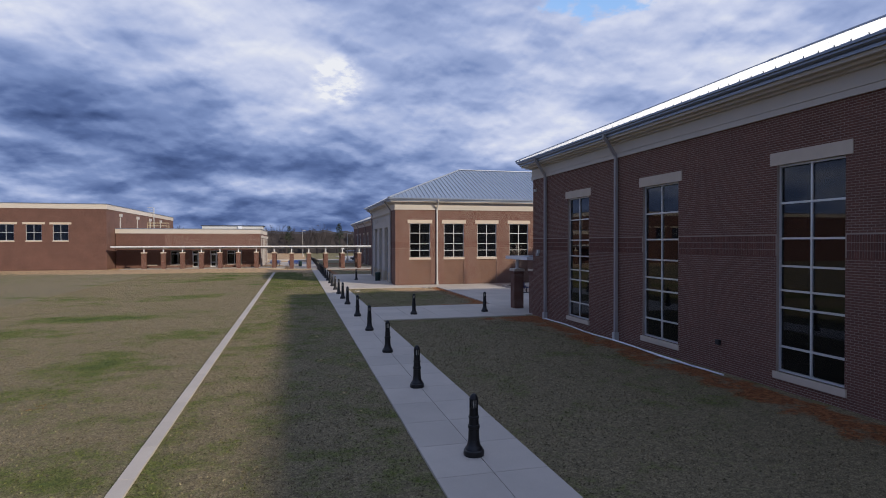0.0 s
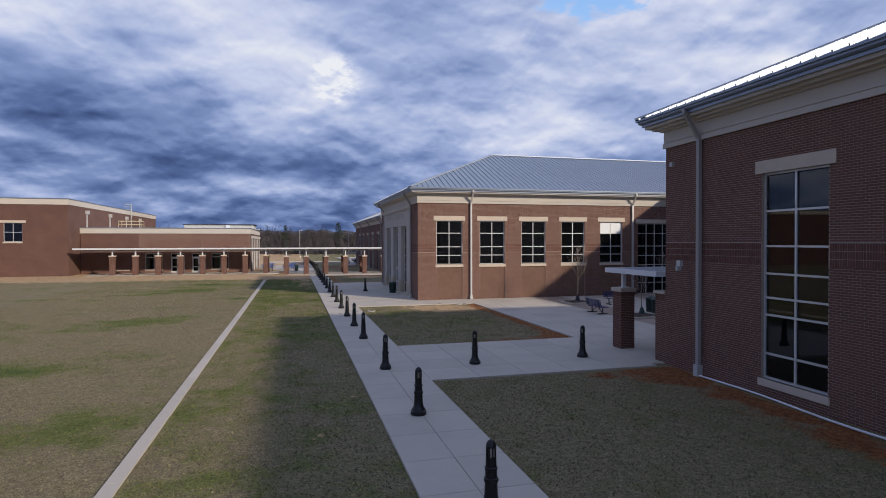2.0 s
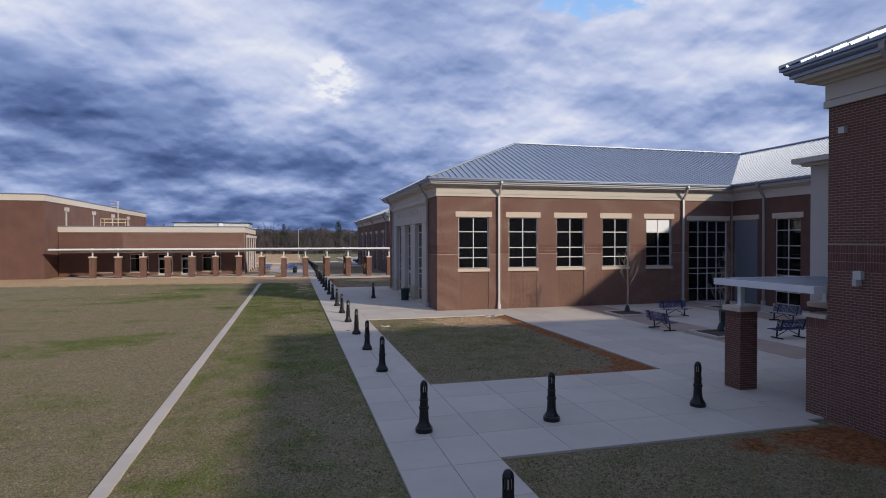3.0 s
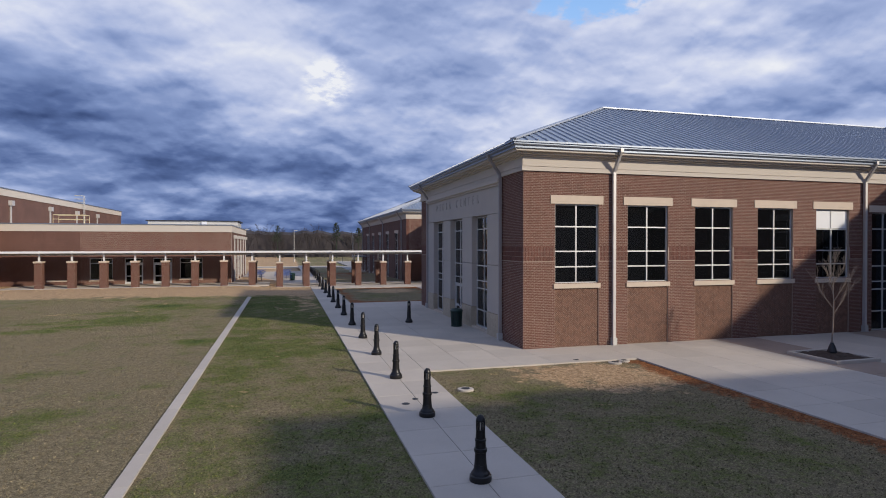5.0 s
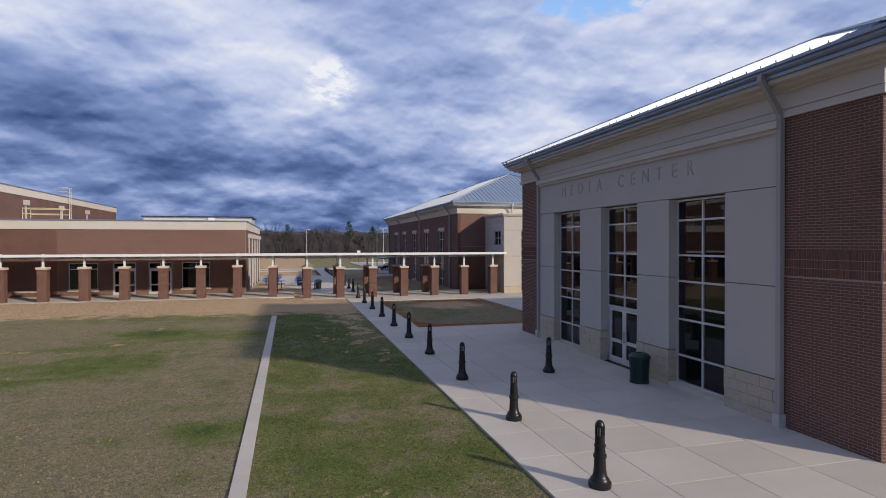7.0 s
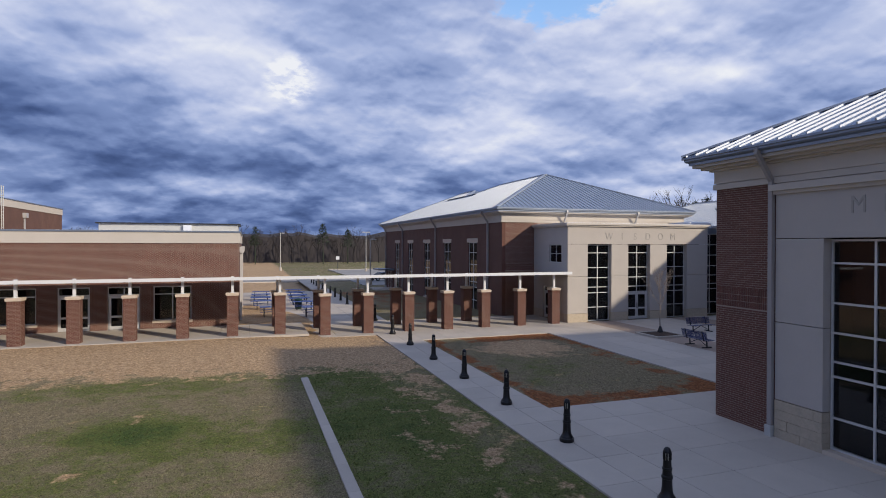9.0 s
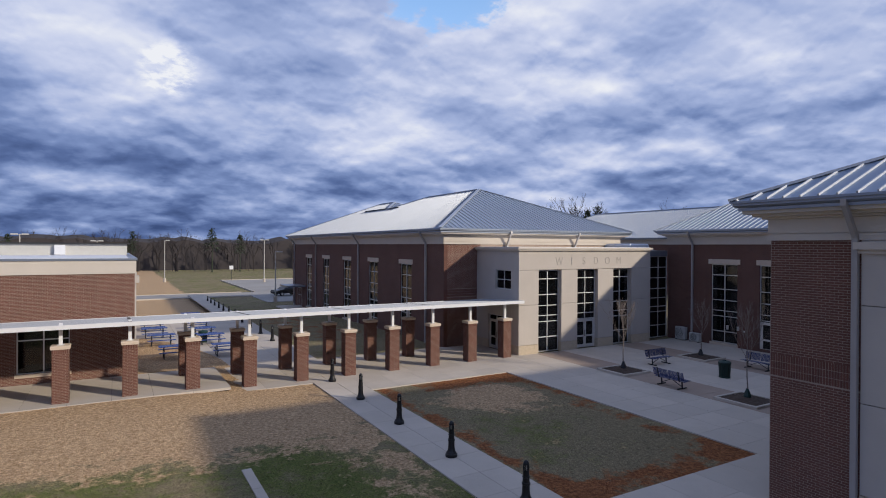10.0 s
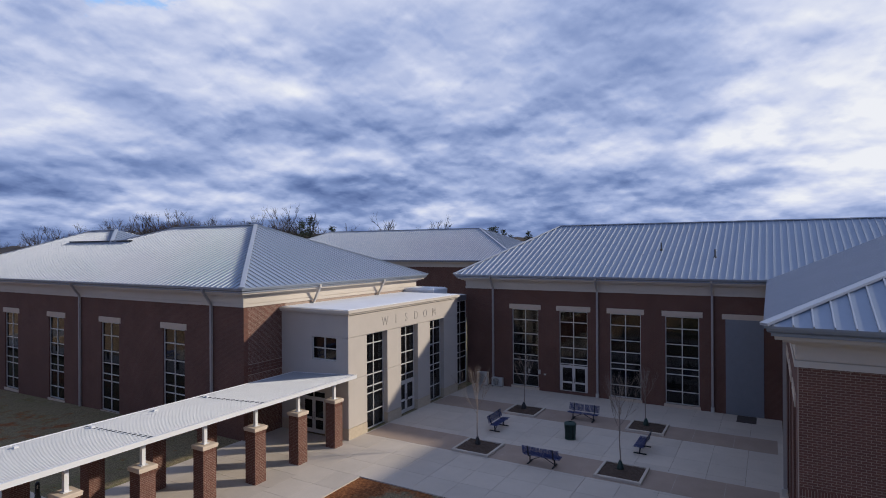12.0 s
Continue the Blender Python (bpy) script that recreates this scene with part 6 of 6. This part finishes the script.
# ---------------------------------------------------------------- small fittings
for x, y, w, h in ((28.15, 93.4, 0.85, 0.95), (28.2, 92.2, 0.85, 0.62)):
    u = thing("condenser_unit", "pale outdoor condenser unit by the brick wall", "air conditioner", "condensers")
    part("body", Solid().bevel_box(x - 0.17, x + 0.17, y - w / 2, y + w / 2, 0.07, 0.07 + h, 0.02), M_GREY, u)
    part("foot", Solid().box(x - 0.2, x + 0.2, y - w / 2 + 0.05, y - w / 2 + 0.13, 0.02, 0.07).box(x - 0.2, x + 0.2, y + w / 2 - 0.13, y + w / 2 - 0.05, 0.02, 0.07), M_DARK, u)
    s = Solid()
    for r in np.linspace(0.06, min(w, h) * 0.42, 6):
        pts = [(x - 0.18, y + 0.05 + r * math.cos(a), 0.07 + h * 0.52 + r * math.sin(a)) for a in np.linspace(0, 2 * math.pi, 17)]
        s.path(pts, 0.008, 4)
    part("fan_guard", s, M_DARK, u)
tagged(part("doormat", Solid().bevel_box(26.9, 28.4, 74.95, 76.0, 0.02, 0.04, 0.006), M_MAT), "brown doormat on the concrete", "doormat")

for x, y, r in ((1.75, 50.1, 0.24), (7.0, 53.0, 0.20), (8.2, 52.3, 0.24), (8.7, 52.5, 0.20)):
    m = thing("valve_cover", "round iron valve cover in a concrete collar", "manhole cover")
    part("collar", Solid().lathe([(r, -0.03), (r, 0.02), (r * 0.55, 0.03)], 20, x, y), M_CONC, m)
    part("lid", Solid().lathe([(r * 0.55, 0.0), (r * 0.55, 0.034), (0.01, 0.036)], 18, x, y), M_DARK, m)
for x, y, r in ((0.75, 49.9, 0.10), (0.05, 49.4, 0.09), (-0.3, 49.0, 0.11)):
    tagged(part("floor_cap", Solid().lathe([(r, 0.0), (r, 0.026), (0.01, 0.028)], 14, x, y), M_DARK), "small round iron cap in the walk", "manhole cover")

s = Solid()
pts = [(9.86 - 0.16 * math.sin((y - 16) * 0.55) ** 2 - 0.02 * i, y, 0.03) for i, y in enumerate(np.linspace(29.6, 16.0, 18))]
s.path(pts, 0.03, 6)
tagged(part("drain_pipe", s, M_WHITE), "white drain pipe lying along the foot of the wall", "pipe")
s = Solid().path([(9.62 - 0.012 * k, 22.5 - k * 0.5, 0.03) for k in range(11)], 0.025, 6)
tagged(part("drain_pipe", s, M_WHITE), "short white drain pipe lying beside a longer one", "pipe")


def lamp_post(x, y, h, double=False):
    p = thing("street_lamp", "tall grey steel car park lamp post", "lamp post", "car park lamps")
    z = float(fall(x, y))
    part("base", Solid().lathe([(0.28, z - 0.1), (0.28, z + 0.75), (0.24, z + 0.8)], 14, x, y), M_CONC, p)
    part("pole", Solid().tube((x, y, z + 0.8), (x, y, z + h), 0.085, 0.06, 10), M_GREY, p)
    for k in ((-1, 1) if double else (1,)):
        part("arm", Solid().tube((x, y, z + h - 0.1), (x + 0.6 * k, y, z + h - 0.05), 0.035, n=6), M_GREY, p)
        part("head", Solid().bevel_box(x + 0.55 * k - 0.35, x + 0.55 * k + 0.35, y - 0.2, y + 0.2, z + h - 0.12, z + h + 0.04, 0.04), M_GREY, p)


for x, y, h, d in ((9.0, 143.0, 6.9, False), (17.0, 186, 8.9, True), (-1.1, 195, 8.7, False), (-12.5, 172, 8.2, True), (-20, 150, 8.6, True), (38, 185, 8.6, True)):
    lamp_post(x, y, h, d)

# a small sign in the car park
sg = thing("post_sign", "small white sign on a dark post", "sign")
part("post", Solid().box(11.95, 12.05, 195.0, 195.1, -0.55, 2.6), M_DARK, sg)
part("panel", Solid().bevel_box(11.6, 12.4, 194.96, 194.995, 1.9, 2.7, 0.01), M_WHITE, sg)


def parked_car(x, y, r):
    c = thing("parked_car", "black saloon car parked by the far wing", "car")
    s = Solid()
    prof = [(-2.25, 0.35), (-2.3, 0.65), (-2.1, 0.88), (-1.2, 0.95), (-0.55, 1.38), (0.55, 1.42), (1.35, 0.98), (2.15, 0.86), (2.28, 0.6), (2.22, 0.35)]
    n = len(prof)
    v = []
    for k, yy in ((1.0, -0.88), (1.0, 0.88)):
        v += [(px, yy * (0.86 if pz > 1.0 else 1.0), pz) for px, pz in prof]
    s.add(v, [tuple(range(n))[::-1], tuple(range(n, 2 * n))] + [(i, (i + 1) % n, n + (i + 1) % n, n + i) for i in range(n)])
    part("body", s, M_CAR, c)
    s = Solid()
    for yy in (-0.80, 0.80):
        s.add([(-1.0, yy * 1.02, 0.98), (1.15, yy * 1.02, 0.98), (0.5, yy * 0.985, 1.34), (-0.5, yy * 0.985, 1.32)], [(0, 1, 2, 3)])
    part("window", s, M_GLASS, c)
    for px in (-1.4, 1.4):
        for yy in (-0.82, 0.82):
            w = part("wheel", Solid().tube((px, yy - 0.1, 0.33), (px, yy + 0.1, 0.33), 0.33, n=18), M_RUBBER, c)
            part("rim", Solid().tube((px, yy - 0.11, 0.33), (px, yy + 0.11, 0.33), 0.2, n=12), M_GREY, w)
    c.matrix_world = pose(x, y, -0.5, rz=r)


parked_car(13.0, 152.5, 20)


# ---------------------------------------------------------------- woods
def bare_tree(seed, h):
    rng = random.Random(seed)
    s = Solid()

    def grow(p, d, ln, r, depth):
        e = p + d * ln
        s.tube(p, e, r, r * 0.62, 3)
        if depth == 0:
            return
        for _ in range(3 if depth > 1 else 4):
            nd = (d * 1.1 + Vector((rng.uniform(-.85, .85), rng.uniform(-.85, .85), rng.uniform(-.05, .6)))).normalized()
            grow(p.lerp(e, rng.uniform(0.55, 1.0)), nd, ln * rng.uniform(0.5, 0.72), r * 0.55, depth - 1)

    grow(Vector((0, 0, 0)), Vector((rng.uniform(-.05, .05), rng.uniform(-.05, .05), 1)), h * 0.45, h * 0.014, 4)
    return np.array(s.v), s.f


def pine_tree(seed, h):
    rng = random.Random(seed)
    s = Solid()
    s.tube((0, 0, 0), (0, 0, h), h * 0.014, h * 0.004, 5)
    for i in range(150):
        z = h * rng.uniform(0.5, 1.0)
        rad = (1.04 - z / h) * h * 0.34 + 0.3
        a = rng.uniform(0, 6.28)
        q = rng.uniform(0.25, 1)
        c = Vector((math.cos(a) * rad * q, math.sin(a) * rad * q, z))
        for _ in range(5):
            o = Vector((rng.uniform(-1, 1), rng.uniform(-1, 1), rng.uniform(-.6, .8))) * h * 0.035
            w = Vector((rng.uniform(-1, 1), rng.uniform(-1, 1), rng.uniform(-.5, .5))) * h * 0.03
            s.add([c, c + o, c + o * 0.6 + w], [(0, 1, 2)])
    return np.array(s.v), s.f


def scatter(name, label, kinds, places, mat):
    """Many trees of a few kinds joined into one object."""
    V, F, base = [], [], 0
    for k, x, y, z, sc, rot in places:
        v, f = kinds[k]
        c, s = math.cos(rot), math.sin(rot)
        V.append(np.stack([x + sc * (v[:, 0] * c - v[:, 1] * s), y + sc * (v[:, 0] * s + v[:, 1] * c), z + sc * v[:, 2]], 1))
        F += [tuple(i + base for i in q) for q in f]
        base += len(v)
    me = bpy.data.meshes.new(name)
    me.from_pydata(np.concatenate(V).tolist(), [], F)
    me.materials.append(mat)
    return tagged(new(name, me), label, "woods", kind="stuff")


rng = random.Random(11)
kinds = [bare_tree(60 + i, 10.0) for i in range(6)]
places = []
for i in range(620):
    x = rng.uniform(-210, 175)
    y = 240 + rng.uniform(0, 42) - 0.04 * abs(x)
    rise = 1.0 + 1.1 * float(smooth(35, 125, x))
    places.append((rng.randrange(6), x, y, -0.8, rise * rng.uniform(0.98, 1.28), rng.uniform(0, 6.28)))
for i in range(60):
    places.append((rng.randrange(6), rng.uniform(100, 240), rng.uniform(170, 260), -0.8, rng.uniform(1.5, 2.0), rng.uniform(0, 6.28)))
for x, y, sc in ((141.8, 230, 2.75), (150.5, 228, 2.85), (145, 233, 2.6), (173.6, 230, 2.5), (167.7, 200, 2.6), (164.5, 201, 2.4), (185.6, 190, 2.6), (182.5, 191, 2.35), (82, 230, 2.1), (134, 160, 2.0)):
    places.append((rng.randrange(6), x, y, -0.8, sc * 1.08, rng.uniform(0, 6.28)))
scatter("bare_woods", "grey-brown leafless woods along the horizon", kinds, places, M_WOOD_FAR)
pines = [pine_tree(80 + i, 11.0) for i in range(3)]
places = [(rng.randrange(3), x, y, -0.8, sc, rng.uniform(0, 6.28)) for x, y, sc in
          ((14, 238, 1.15), (-6, 240, 1.05), (22, 240, 1.0), (-60, 236, 1.1), (-75, 236, 1.0), (-33, 240, 0.95), (194, 170, 1.8), (206, 170, 1.75), (222, 165, 1.72), (158, 232, 2.2), (147, 226, 2.0), (128, 232, 1.9), (150, 172, 1.65), (158, 166, 1.6), (140, 205, 1.75), (150, 215, 1.5), (176, 160, 1.75), (185, 158, 1.5), (46, 236, 1.0))]
scatter("pine_trees", "dark green pines among the bare woods", pines, places, M_PINE)
# a wooded rise behind the first trees
xs = np.linspace(-420, 420, 420)
v = []
for x in xs:
    top = 9.4 + 9.0 * float(smooth(35, 140, x)) + 1.2 * noise.noise((x * 0.05, 0.3, 0)) + 0.7 * noise.noise((x * 0.21, 4.3, 0)) + 0.9 * noise.noise((x * 0.9, 1.3, 0))
    yy = 256 - 0.0004 * x * x
    v += [(x, yy, -3.0), (x, yy + 4, top - 1.2), (x, yy + 14, top)]
f = [(3 * i + j, 3 * i + 3 + j, 3 * i + 4 + j, 3 * i + 1 + j) for i in range(len(xs) - 1) for j in (0, 1)]
m = Solid()
m.v, m.f = v, f
tagged(part("backdrop", m, M_WOOD_FAR), "distant wooded rise behind the car park", "backdrop", kind="structure")


# ---------------------------------------------------------------- slabs and single bricks
def lay_slabs():
    for ob, x0, y0, dx, dy, nx, ny, mat, top, j, singles, skip in PAVING:
        me = Solid().bevel_box(j / 2, dx - j / 2, j / 2, dy - j / 2, -0.12, 0.0, 0.003).mesh("slab", mat)
        if singles:
            for i in range(nx):
                for k in range(ny):
                    s = new("slab", me)
                    s.matrix_world = pose(x0 + i * dx, y0 + k * dy, top)
                    s.parent = ob
        else:
            s = Solid()
            for i in range(nx):
                for k in range(ny):
                    s.bevel_box(x0 + i * dx + j / 2, x0 + (i + 1) * dx - j / 2, y0 + k * dy + j / 2, y0 + (k + 1) * dy - j / 2, top - 0.12, top, 0.008)
            tagged(part("slabs", s, mat, ob), kind="stuff")


lay_slabs()


def single_bricks():
    for face, rows, parent in SINGLE:
        cache = {}
        for u0, u1, z0, z1, d in rows:
            key = round(u1 - u0, 3)
            if key not in cache:
                cache[key] = blocks_mesh("brick", Face(0, 0, *face.u), np.array([[0, u1 - u0, 0, z1 - z0, 0.009]]), M_BRICK)
            ob = new("brick", cache[key])
            x, y = face.at(u0, d - 0.009)
            ob.matrix_world = Matrix.Translation((x, y, z0))
            ob.parent = parent


single_bricks()
